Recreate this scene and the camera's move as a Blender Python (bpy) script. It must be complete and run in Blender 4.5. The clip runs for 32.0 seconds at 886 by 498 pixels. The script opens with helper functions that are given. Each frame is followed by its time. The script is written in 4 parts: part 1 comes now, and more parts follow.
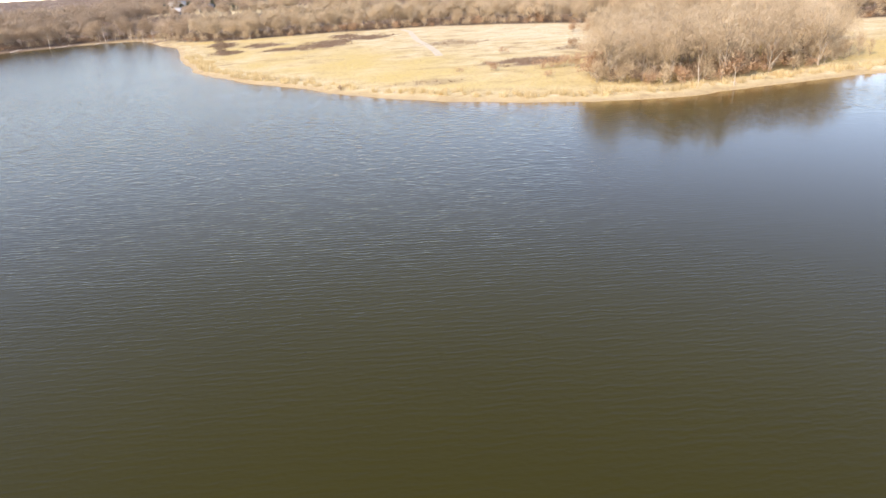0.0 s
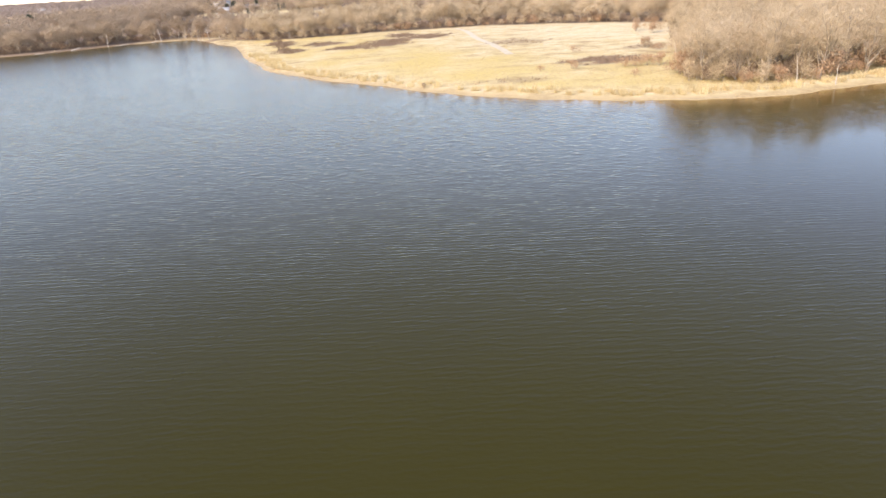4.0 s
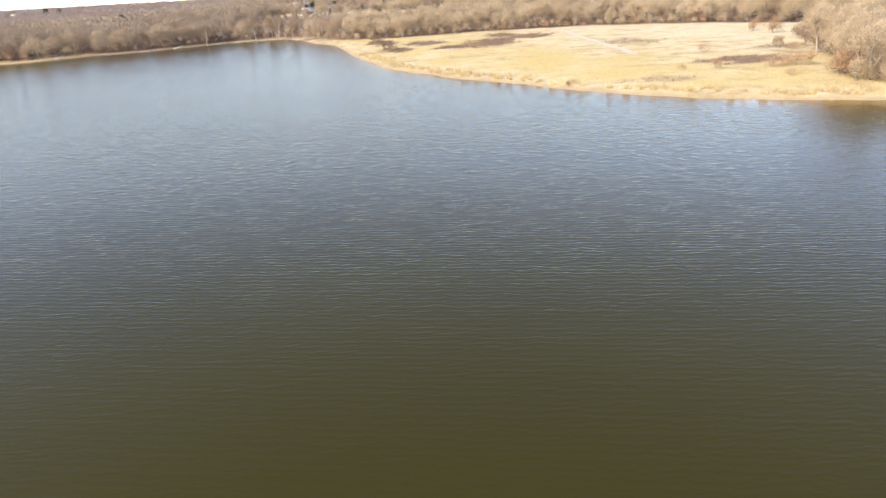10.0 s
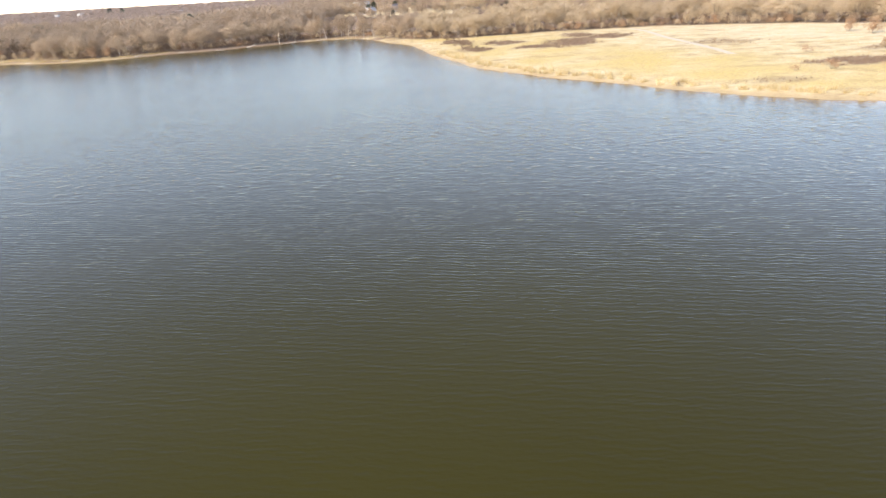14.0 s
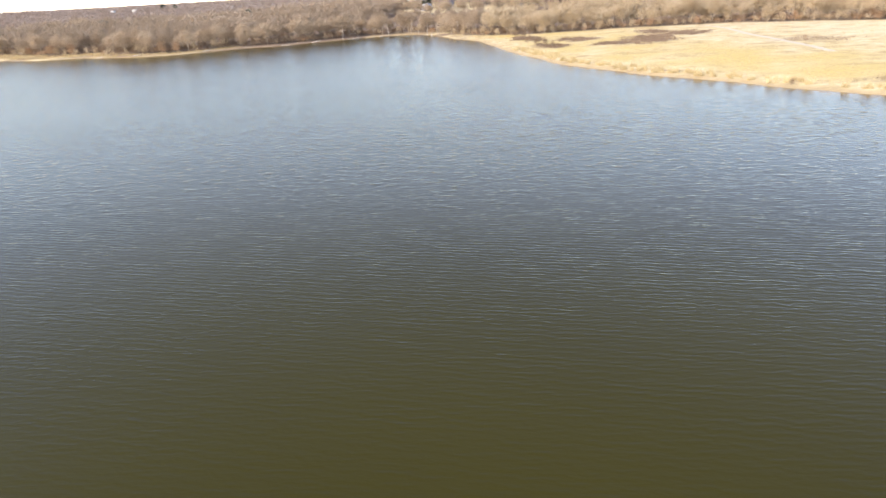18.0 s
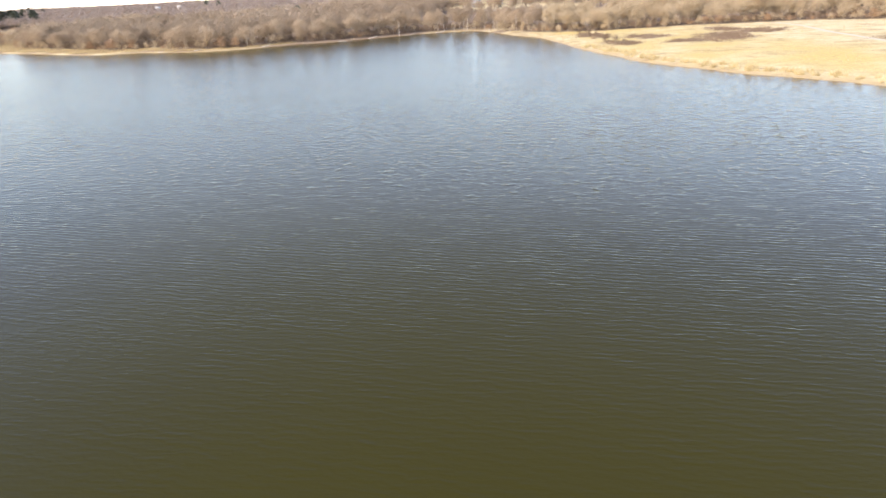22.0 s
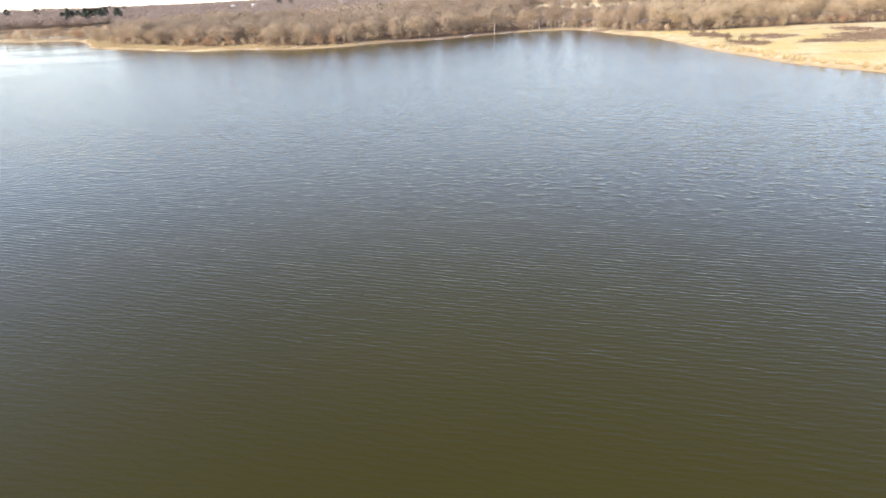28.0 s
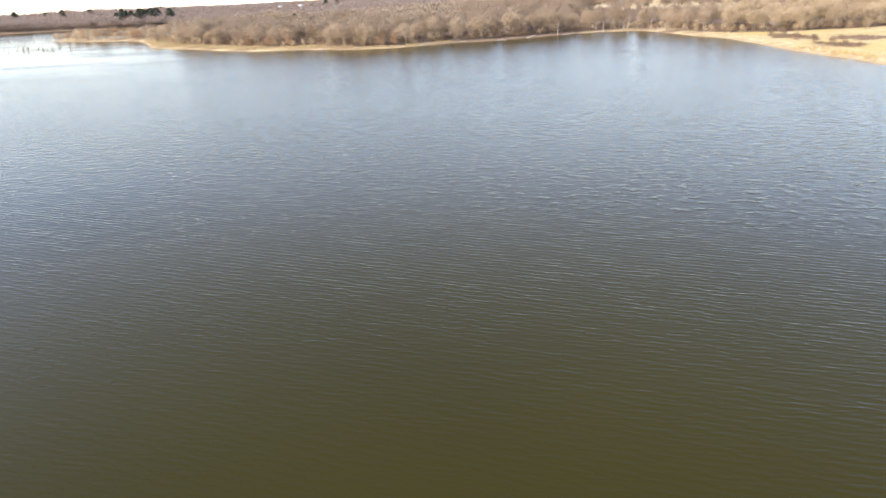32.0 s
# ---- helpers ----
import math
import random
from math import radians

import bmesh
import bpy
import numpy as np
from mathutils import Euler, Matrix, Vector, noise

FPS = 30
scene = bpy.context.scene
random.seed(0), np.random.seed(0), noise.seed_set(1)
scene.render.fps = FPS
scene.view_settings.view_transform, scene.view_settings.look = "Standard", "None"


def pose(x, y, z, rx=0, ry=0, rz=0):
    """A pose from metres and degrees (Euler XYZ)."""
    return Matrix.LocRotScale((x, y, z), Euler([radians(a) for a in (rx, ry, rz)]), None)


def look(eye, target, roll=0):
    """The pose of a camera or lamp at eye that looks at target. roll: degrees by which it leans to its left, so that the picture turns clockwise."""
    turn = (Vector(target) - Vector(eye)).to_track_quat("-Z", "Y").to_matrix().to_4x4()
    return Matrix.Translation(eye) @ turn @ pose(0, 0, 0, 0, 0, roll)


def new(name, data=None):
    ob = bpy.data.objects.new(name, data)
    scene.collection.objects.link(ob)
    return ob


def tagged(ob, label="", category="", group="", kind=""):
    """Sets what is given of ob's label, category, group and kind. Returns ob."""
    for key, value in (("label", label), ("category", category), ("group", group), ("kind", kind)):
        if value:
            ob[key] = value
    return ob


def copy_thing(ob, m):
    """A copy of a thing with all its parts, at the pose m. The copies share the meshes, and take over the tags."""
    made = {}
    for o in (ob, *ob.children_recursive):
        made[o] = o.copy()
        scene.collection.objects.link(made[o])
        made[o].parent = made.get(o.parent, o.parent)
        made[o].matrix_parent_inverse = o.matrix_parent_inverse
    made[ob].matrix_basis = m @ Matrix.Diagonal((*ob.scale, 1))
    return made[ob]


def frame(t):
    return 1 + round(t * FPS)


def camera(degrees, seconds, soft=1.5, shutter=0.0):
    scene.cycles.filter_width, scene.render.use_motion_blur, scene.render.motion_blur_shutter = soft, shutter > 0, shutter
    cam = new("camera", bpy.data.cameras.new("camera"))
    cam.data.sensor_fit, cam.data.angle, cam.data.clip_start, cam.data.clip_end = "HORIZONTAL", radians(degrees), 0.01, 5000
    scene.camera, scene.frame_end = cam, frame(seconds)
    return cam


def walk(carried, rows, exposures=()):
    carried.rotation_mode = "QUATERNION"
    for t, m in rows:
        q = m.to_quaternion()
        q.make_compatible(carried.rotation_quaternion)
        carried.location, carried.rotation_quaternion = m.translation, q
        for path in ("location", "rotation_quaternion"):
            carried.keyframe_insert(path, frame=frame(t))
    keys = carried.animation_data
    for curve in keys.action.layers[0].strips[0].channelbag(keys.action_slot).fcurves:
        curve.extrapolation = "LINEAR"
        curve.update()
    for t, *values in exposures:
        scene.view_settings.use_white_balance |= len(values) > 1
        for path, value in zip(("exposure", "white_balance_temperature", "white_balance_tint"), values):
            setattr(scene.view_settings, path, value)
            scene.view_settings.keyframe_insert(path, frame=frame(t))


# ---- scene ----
cam = camera(66.64, 32.0, soft=1.5)
PATH = [
    (0, 16.16, -1.48, 18.11, 67.984, 2.865, -4.527),
    (2, 11.09, -0.98, 18.11, 68.071, 2.898, -3.543),
    (4, 5.71, -0.43, 18.10, 68.136, 2.912, -2.459),
    (6, 0.00, 0.00, 18.10, 68.241, 2.916, -1.163),
    (8, -5.50, 0.13, 18.08, 68.351, 2.949, 0.116),
    (10, -11.05, 0.37, 18.07, 68.518, 2.974, 1.569),
    (12, -16.35, 0.74, 18.05, 68.663, 2.996, 3.159),
    (14, -21.90, 1.24, 18.03, 68.780, 2.981, 5.091),
    (16, -27.25, 2.03, 18.01, 68.788, 2.974, 6.815),
    (18, -32.45, 2.83, 17.98, 68.723, 2.954, 8.226),
    (20, -37.71, 3.54, 17.96, 68.670, 2.898, 9.482),
    (22, -42.87, 4.12, 17.94, 68.653, 2.840, 10.818),
    (24, -48.21, 4.74, 17.91, 68.698, 2.798, 12.447),
    (26, -53.59, 5.45, 17.90, 68.723, 2.787, 13.898),
    (28, -59.08, 6.15, 17.89, 68.842, 2.788, 15.402),
    (30, -64.28, 6.95, 17.88, 68.958, 2.811, 16.986),
    (32, -69.26, 7.94, 17.88, 69.074, 2.812, 18.449),
]
walk(cam, [(t, pose(*p)) for t, *p in PATH], [(0, 1.25, 7180, 22), (14, 1.29, 7100, 19), (32, 1.37, 7080, 20)])

# ---- world, sun, exposure ----
SUN_AZ, SUN_EL = 223.0, 32.0          # degrees, clockwise from +y
world = bpy.data.worlds.new("sky")
scene.world = world
world.use_nodes = True
wn = world.node_tree.nodes
sky = wn.new("ShaderNodeTexSky")
sky.sky_type = "NISHITA"
sky.sun_disc = False
sky.sun_elevation, sky.sun_rotation = radians(SUN_EL), radians(SUN_AZ)
sky.dust_density, sky.air_density, sky.ozone_density = 0.15, 1.0, 1.6
wn["Background"].inputs["Strength"].default_value = 0.086
haze = wn.new("ShaderNodeHueSaturation")          # thin winter haze: a paler sky
haze.inputs["Saturation"].default_value = 0.8
world.node_tree.links.new(sky.outputs["Color"], haze.inputs["Color"])
depth = wn.new("ShaderNodeGamma")                   # a deeper zenith over a bright horizon
depth.inputs["Gamma"].default_value = 1.42
world.node_tree.links.new(haze.outputs["Color"], depth.inputs["Color"])
veil = wn.new("ShaderNodeMix")                      # an even veil of high haze
veil.data_type = "RGBA"
veil.inputs[0].default_value, veil.inputs[7].default_value = 0.3, (5.0, 6.6, 9.6, 1)
world.node_tree.links.new(depth.outputs["Color"], veil.inputs[6])
world.node_tree.links.new(veil.outputs[2], wn["Background"].inputs["Color"])
lamp = bpy.data.lights.new("sun", "SUN")
lamp.energy, lamp.angle, lamp.color = 2.75, radians(0.6), (1.0, 0.92, 0.79)
sun = new("sun", lamp)
sdir = Vector((math.sin(radians(SUN_AZ)) * math.cos(radians(SUN_EL)), math.cos(radians(SUN_AZ)) * math.cos(radians(SUN_EL)), math.sin(radians(SUN_EL))))
sun.matrix_world = look(sdir * 200, (0, 0, 0))

# ---- materials ----
def material(name):
    m = bpy.data.materials.new(name)
    m.use_nodes = True
    return m, m.node_tree.nodes, m.node_tree.links, m.node_tree.nodes["Principled BSDF"]


def ramp_node(n, stops):
    r = n.new("ShaderNodeValToRGB")
    while len(r.color_ramp.elements) < len(stops):
        r.color_ramp.elements.new(0.5)
    for e, (p, c) in zip(r.color_ramp.elements, stops):
        e.position, e.color = p, (*c, 1)
    return r


def noise_node(n, l, scale, detail=4.0, rough=0.55, vec=None):
    t = n.new("ShaderNodeTexNoise")
    t.inputs["Scale"].default_value, t.inputs["Detail"].default_value, t.inputs["Roughness"].default_value = scale, detail, rough
    if vec is not None:
        l.new(vec, t.inputs["Vector"])
    return t


def mix_node(n, l, a, b, fac, blend="MIX"):
    m = n.new("ShaderNodeMix")
    m.data_type, m.blend_type = "RGBA", blend
    for sock, v in ((m.inputs[6], a), (m.inputs[7], b), (m.inputs[0], fac)):
        if hasattr(v, "is_output"):
            l.new(v, sock)
        elif isinstance(v, (int, float)):
            sock.default_value = v
        else:
            sock.default_value = (*v, 1)
    return m.outputs[2]


def math_node(n, l, op, a, b=0.0, clamp=False):
    m = n.new("ShaderNodeMath")
    m.operation, m.use_clamp = op, clamp
    for sock, v in ((m.inputs[0], a), (m.inputs[1], b)):
        if hasattr(v, "is_output"):
            l.new(v, sock)
        else:
            sock.default_value = v
    return m.outputs[0]


def plant_material(name, stops, rough=0.85, island=True, grain=3.0, through_light=0.0):
    """Twigs, leaves and blades: colour varies piece by piece, thing by thing, and along each piece."""
    m, n, l, p = material(name)
    geo, info, tex = n.new("ShaderNodeNewGeometry"), n.new("ShaderNodeObjectInfo"), n.new("ShaderNodeTexCoord")
    v = noise_node(n, l, grain, 2.0, 0.6, tex.outputs["Object"]).outputs["Fac"]
    big = noise_node(n, l, 0.11, 2.0, 0.5, geo.outputs["Position"]).outputs["Fac"]
    a = math_node(n, l, "MULTIPLY", geo.outputs["Random Per Island"] if island else info.outputs["Random"], 0.42)
    b = math_node(n, l, "MULTIPLY", info.outputs["Random"], 0.24)
    c = math_node(n, l, "ADD", math_node(n, l, "MULTIPLY", v, 0.2), math_node(n, l, "MULTIPLY", big, 0.35))
    s = math_node(n, l, "ADD", math_node(n, l, "ADD", a, b), math_node(n, l, "SUBTRACT", c, 0.12))
    r = ramp_node(n, stops)
    l.new(s, r.inputs["Fac"])
    l.new(r.outputs["Color"], p.inputs["Base Color"])
    p.inputs["Roughness"].default_value = rough
    p.inputs["Specular IOR Level"].default_value = 0.25
    if through_light:
        tr = n.new("ShaderNodeBsdfTranslucent")
        l.new(r.outputs["Color"], tr.inputs["Color"])
        mx = n.new("ShaderNodeMixShader")
        mx.inputs[0].default_value = through_light
        l.new(p.outputs[0], mx.inputs[1]), l.new(tr.outputs[0], mx.inputs[2])
        l.new(mx.outputs[0], n["Material Output"].inputs["Surface"])
    return m


TWIG = plant_material("pale_twigs", [(0.1, (0.29, 0.215, 0.13)), (0.5, (0.53, 0.415, 0.265)), (0.9, (0.73, 0.60, 0.415))], through_light=0.3)
BROWN_TWIG = plant_material("brown_twigs", [(0.1, (0.20, 0.145, 0.095)), (0.5, (0.43, 0.325, 0.215)), (0.9, (0.64, 0.51, 0.36))], through_light=0.15)
# brown twigs in a narrow tone range, the look of haze put in colour
HAZY_TWIG = plant_material("hazy_brown_twigs", [(0.1, (0.28, 0.21, 0.14)), (0.5, (0.37, 0.285, 0.20)), (0.9, (0.46, 0.365, 0.265))], through_light=0.25)
# brown twigs greyed in colour to stand in for distance haze
FAR_HAZE_TWIG = plant_material("haze_grey_twigs", [(0.1, (0.29, 0.225, 0.18)), (0.5, (0.39, 0.31, 0.25)), (0.9, (0.49, 0.40, 0.325))], through_light=0.4)
BARK = plant_material("grey_bark", [(0.1, (0.19, 0.15, 0.105)), (0.6, (0.34, 0.28, 0.21)), (0.9, (0.48, 0.41, 0.32))], island=False, grain=8.0)
RUST = plant_material("dry_oak_leaves", [(0.1, (0.26, 0.155, 0.085)), (0.5, (0.43, 0.28, 0.165)), (0.9, (0.58, 0.42, 0.27))], through_light=0.25)
# needle green paled towards grey, with distance haze worked into the colour
CEDAR = plant_material("hazy_cedar_needles", [(0.1, (0.085, 0.095, 0.07)), (0.6, (0.145, 0.155, 0.115)), (0.9, (0.21, 0.21, 0.16))])
STRAW = plant_material("dry_grass", [(0.1, (0.37, 0.27, 0.13)), (0.45, (0.56, 0.44, 0.24)), (0.9, (0.70, 0.60, 0.39))], through_light=0.25)
REED = plant_material("dry_reeds", [(0.1, (0.36, 0.265, 0.13)), (0.5, (0.60, 0.475, 0.25)), (0.9, (0.79, 0.665, 0.41))], through_light=0.25)
BRUSH = plant_material("brown_brush", [(0.1, (0.12, 0.082, 0.054)), (0.5, (0.21, 0.145, 0.094)), (0.9, (0.31, 0.222, 0.148))])
DEAD = plant_material("weathered_dead_wood", [(0.1, (0.30, 0.255, 0.20)), (0.5, (0.45, 0.39, 0.32)), (0.9, (0.60, 0.53, 0.44))], island=False, grain=9.0)


def plain_material(name, col, var, scale=2.0, rough=0.7, metal=0.0):
    m, n, l, p = material(name)
    tex = n.new("ShaderNodeTexCoord")
    f = noise_node(n, l, scale, 5.0, 0.6, tex.outputs["Object"]).outputs["Fac"]
    r = ramp_node(n, [(0.3, tuple(c * (1 - var) for c in col)), (0.7, tuple(min(1, c * (1 + var)) for c in col))])
    l.new(f, r.inputs["Fac"]), l.new(r.outputs["Color"], p.inputs["Base Color"])
    p.inputs["Roughness"].default_value, p.inputs["Metallic"].default_value = rough, metal
    return m


WHITE_WALL = plain_material("cream_siding", (0.50, 0.46, 0.40), 0.08)
PALE_ROOF = plain_material("pale_metal_roof", (0.44, 0.42, 0.38), 0.1, 1.0, 0.9)
GREY_ROOF = plain_material("grey_shingles", (0.22, 0.20, 0.19), 0.2, 3.0, 0.85)
GLASS_DARK = plain_material("window_glass", (0.03, 0.035, 0.04), 0.1, 1.0, 0.1)
TRACK_DIRT = plain_material("pale_dirt", (0.51, 0.44, 0.31), 0.14, 0.7, 0.95)


def ground_material():
    m, n, l, p = material("lakeside_ground")
    pos = n.new("ShaderNodeNewGeometry").outputs["Position"]
    def attr(nm):
        a = n.new("ShaderNodeAttribute")
        a.attribute_name = nm
        return a.outputs["Fac"]
    big = noise_node(n, l, 0.035, 4.0, 0.55, pos).outputs["Fac"]
    mid = noise_node(n, l, 0.22, 5.0, 0.6, pos).outputs["Fac"]
    fine = noise_node(n, l, 1.6, 5.0, 0.65, pos).outputs["Fac"]
    stretched = n.new("ShaderNodeMapping")
    stretched.inputs["Scale"].default_value = (0.055, 0.10, 0.1)
    l.new(pos, stretched.inputs["Vector"])
    bands = noise_node(n, l, 1.0, 4.0, 0.6, stretched.outputs[0]).outputs["Fac"]
    grass = ramp_node(n, [(0.38, (0.34, 0.25, 0.125)), (0.455, (0.50, 0.395, 0.205)), (0.53, (0.58, 0.475, 0.265)), (0.61, (0.64, 0.545, 0.345))])
    l.new(math_node(n, l, "ADD", math_node(n, l, "MULTIPLY", mid, 0.6), math_node(n, l, "MULTIPLY", bands, 0.4)), grass.inputs["Fac"])
    gold = mix_node(n, l, grass.outputs["Color"], (0.53, 0.405, 0.15), math_node(n, l, "MULTIPLY", math_node(n, l, "MULTIPLY", attr("gold"), 1.8), bands, True))
    gold = mix_node(n, l, gold, (0.645, 0.545, 0.36), math_node(n, l, "MULTIPLY", attr("mown"), math_node(n, l, "ADD", mid, 0.1), True))
    g2 = mix_node(n, l, gold, (0.30, 0.21, 0.12), math_node(n, l, "MULTIPLY", math_node(n, l, "SUBTRACT", fine, 0.47, True), 2.6))
    g3 = mix_node(n, l, g2, (0.215, 0.148, 0.096), attr("brush"))
    litter = ramp_node(n, [(0.3, (0.12, 0.085, 0.058)), (0.5, (0.20, 0.145, 0.10)), (0.75, (0.30, 0.22, 0.15))])
    l.new(math_node(n, l, "ADD", math_node(n, l, "MULTIPLY", mid, 0.5), math_node(n, l, "MULTIPLY", fine, 0.5)), litter.inputs["Fac"])
    land = mix_node(n, l, litter.outputs["Color"], g3, attr("grass"))
    mud = ramp_node(n, [(0.35, (0.33, 0.235, 0.115)), (0.65, (0.54, 0.415, 0.225))])
    l.new(fine, mud.inputs["Fac"])
    l.new(mix_node(n, l, land, mud.outputs["Color"], attr("mud")), p.inputs["Base Color"])
    p.inputs["Roughness"].default_value = 0.92
    p.inputs["Specular IOR Level"].default_value = 0.2
    bump = n.new("ShaderNodeBump")
    bump.inputs["Strength"].default_value, bump.inputs["Distance"].default_value = 0.7, 0.25
    l.new(fine, bump.inputs["Height"]), l.new(bump.outputs[0], p.inputs["Normal"])
    return m


def water_material():
    """Murky olive lake water: a silty body under a rippled surface, calmer in the lee of the shore."""
    m, n, l, p = material("murky_lake_water")
    pos = n.new("ShaderNodeNewGeometry").outputs["Position"]
    def attr(nm):
        a = n.new("ShaderNodeAttribute")
        a.attribute_name = nm
        return a.outputs["Fac"]
    def stretch(sx, sy, turn):
        q = n.new("ShaderNodeMapping")
        q.inputs["Scale"].default_value, q.inputs["Rotation"].default_value = (sx, sy, 1), (0, 0, radians(turn))
        l.new(pos, q.inputs["Vector"])
        return q.outputs[0]
    silt = noise_node(n, l, 0.03, 3.0, 0.5, pos).outputs["Fac"]
    body = ramp_node(n, [(0.3, (0.0298, 0.0258, 0.0036)), (0.7, (0.0358, 0.0311, 0.0046))])
    l.new(silt, body.inputs["Fac"])
    # orange-brown near shore: silty shallows, with the reeds' reflection painted into the same tint
    l.new(mix_node(n, l, body.outputs["Color"], (0.26, 0.15, 0.05), attr("shallow")), p.inputs["Base Color"])
    lee, chop = attr("calm"), attr("chop")
    l.new(math_node(n, l, "SUBTRACT", 0.14, math_node(n, l, "MULTIPLY", lee, 0.05)), p.inputs["Roughness"])
    p.inputs["IOR"].default_value = 1.333
    p.inputs["Specular IOR Level"].default_value = 0.182
    def wavelets(turn, sx, scale, distortion, detail_scale):
        w = n.new("ShaderNodeTexWave")
        w.wave_type, w.bands_direction, w.wave_profile = "BANDS", "Y", "SIN"
        for key, v in (("Scale", scale), ("Distortion", distortion), ("Detail", 2.0), ("Detail Scale", detail_scale), ("Detail Roughness", 0.55)):
            w.inputs[key].default_value = v
        l.new(stretch(sx, 1.0, turn), w.inputs["Vector"])
        return w.outputs["Fac"]
    a = wavelets(7, 0.62, 0.58, 5.0, 1.7)
    b = wavelets(-10, 0.75, 0.95, 5.5, 1.7)
    swell = noise_node(n, l, 1.0, 3.0, 0.6, stretch(0.55, 1.3, 6)).outputs["Fac"]
    fine = noise_node(n, l, 1.0, 3.0, 0.6, stretch(2.0, 5.0, -4)).outputs["Fac"]
    patch = ramp_node(n, [(0.38, (0.45,) * 3), (0.62, (1,) * 3)])
    l.new(noise_node(n, l, 1.0, 3.0, 0.6, stretch(0.3, 0.55, 8)).outputs["Fac"], patch.inputs["Fac"])
    gust = ramp_node(n, [(0.34, (0.8,) * 3), (0.64, (1,) * 3)])
    l.new(noise_node(n, l, 1.0, 3.0, 0.5, stretch(0.012, 0.03, 15)).outputs["Fac"], gust.inputs["Fac"])
    ruffle = attr("ruffle")
    crest = math_node(n, l, "ADD", math_node(n, l, "POWER", a, 1.2), math_node(n, l, "MULTIPLY", math_node(n, l, "POWER", b, 1.2), 0.5))
    h = math_node(n, l, "ADD", math_node(n, l, "MULTIPLY", math_node(n, l, "MULTIPLY", crest, ruffle), math_node(n, l, "MULTIPLY", patch.outputs["Color"], 0.0128)),
                  math_node(n, l, "ADD", math_node(n, l, "MULTIPLY", swell, math_node(n, l, "ADD", 0.022, math_node(n, l, "MULTIPLY", chop, 0.036))), math_node(n, l, "MULTIPLY", fine, math_node(n, l, "ADD", 0.010, math_node(n, l, "MULTIPLY", chop, 0.009)))))
    # short steep wave faces scattered over the farther water
    peak = math_node(n, l, "MULTIPLY", math_node(n, l, "SUBTRACT", noise_node(n, l, 1.0, 2.0, 0.5, stretch(0.85, 1.0, 9)).outputs["Fac"], 0.54, True), math_node(n, l, "ADD", 0.03, math_node(n, l, "MULTIPLY", chop, 0.25)))
    h = math_node(n, l, "ADD", h, peak)
    amount = math_node(n, l, "MULTIPLY", gust.outputs["Color"], math_node(n, l, "SUBTRACT", 1.0, lee))
    bump = n.new("ShaderNodeBump")
    bump.inputs["Distance"].default_value = 1.0
    l.new(h, bump.inputs["Height"])
    l.new(amount, bump.inputs["Strength"])
    l.new(bump.outputs[0], p.inputs["Normal"])
    return m


# ---- plan ----
# far buildings: x, y, height of the ridge above the lake, width, depth, turn, pale roof
HOUSES = [(-107, 431, 8, 9, 6, 30, True), (-408, 815, 9, 7, 4.5, 20, True), (-356, 822, 8, 6, 4.5, 20, True), (-531, 768, 9, 5, 4, 30, True), (-500, 764, 10, 6, 4, 25, True), (-325, 378, 8, 5, 4, 35, False),
          (-660, 622, 5, 7, 5, 40, True), (-96, 452, 9, 9, 7, 15, False), (-68, 505, 10, 12, 8, 5, True), (-120, 478, 9, 10, 7, 10, True), (-20, 520, 11, 12, 8, 0, False)]
# clearings in the far woods: x, y, radius x, radius y
CLEARINGS = [(-74, 414, 32, 26), (-20, 560, 60, 25), (-645, 615, 30, 26), (-110, 432, 16, 12), (-100, 465, 22, 10), (140, 1000, 150, 50)] + [(h[0], h[1] - 8, 20, 20) for h in HOUSES[1:6]]
SHORE_MEADOW = [(130, 107), (96, 105), (83, 102.5), (73, 100), (65, 97.5), (57, 95.5), (49, 96), (41, 97.5), (33, 100), (25, 104), (16, 110), (7, 118), (0, 127),
                (-5, 133), (-12, 139), (-20, 150), (-29, 163), (-34, 177), (-39, 189), (-45, 206), (-50, 224), (-56, 242), (-66, 257), (-76, 277)]
SHORE_WEST = [(-84, 289), (-92, 291), (-102, 288), (-111, 282), (-118, 274), (-125, 268), (-134, 259), (-145, 255), (-154, 248), (-163, 239), (-176, 235), (-190, 236), (-203, 240),
              (-216, 238), (-228, 239), (-242, 245), (-262, 255), (-284, 264), (-302, 274)]
SHORE_SPIT = [(-330, 303), (-350, 322), (-364, 333), (-385, 335), (-410, 339), (-440, 352), (-465, 368), (-484, 384), (-476, 398), (-432, 384), (-403, 382), (-378, 396),
              (-395, 440), (-450, 490), (-530, 526), (-572, 537), (-640, 538), (-682, 520), (-740, 480)]
SHORE_SOUTH = [(-830, 380), (-830, 200), (-720, 0), (-500, -160), (-250, -260), (0, -280), (200, -220), (290, -80), (260, 40), (190, 98)]
TREELINE = [(-80, 294), (-66, 272), (-57, 262), (-41, 253), (-26, 254), (-10, 260), (8, 260), (29, 260), (48, 252), (66, 241), (84, 224), (104, 206), (150, 190), (240, 160)]
GROVE = [(49, 108), (56, 104.5), (65, 104), (75, 107), (88, 112), (97, 119), (112, 141), (122, 165), (112, 188), (84, 194), (72, 186), (62, 152), (53, 124)]


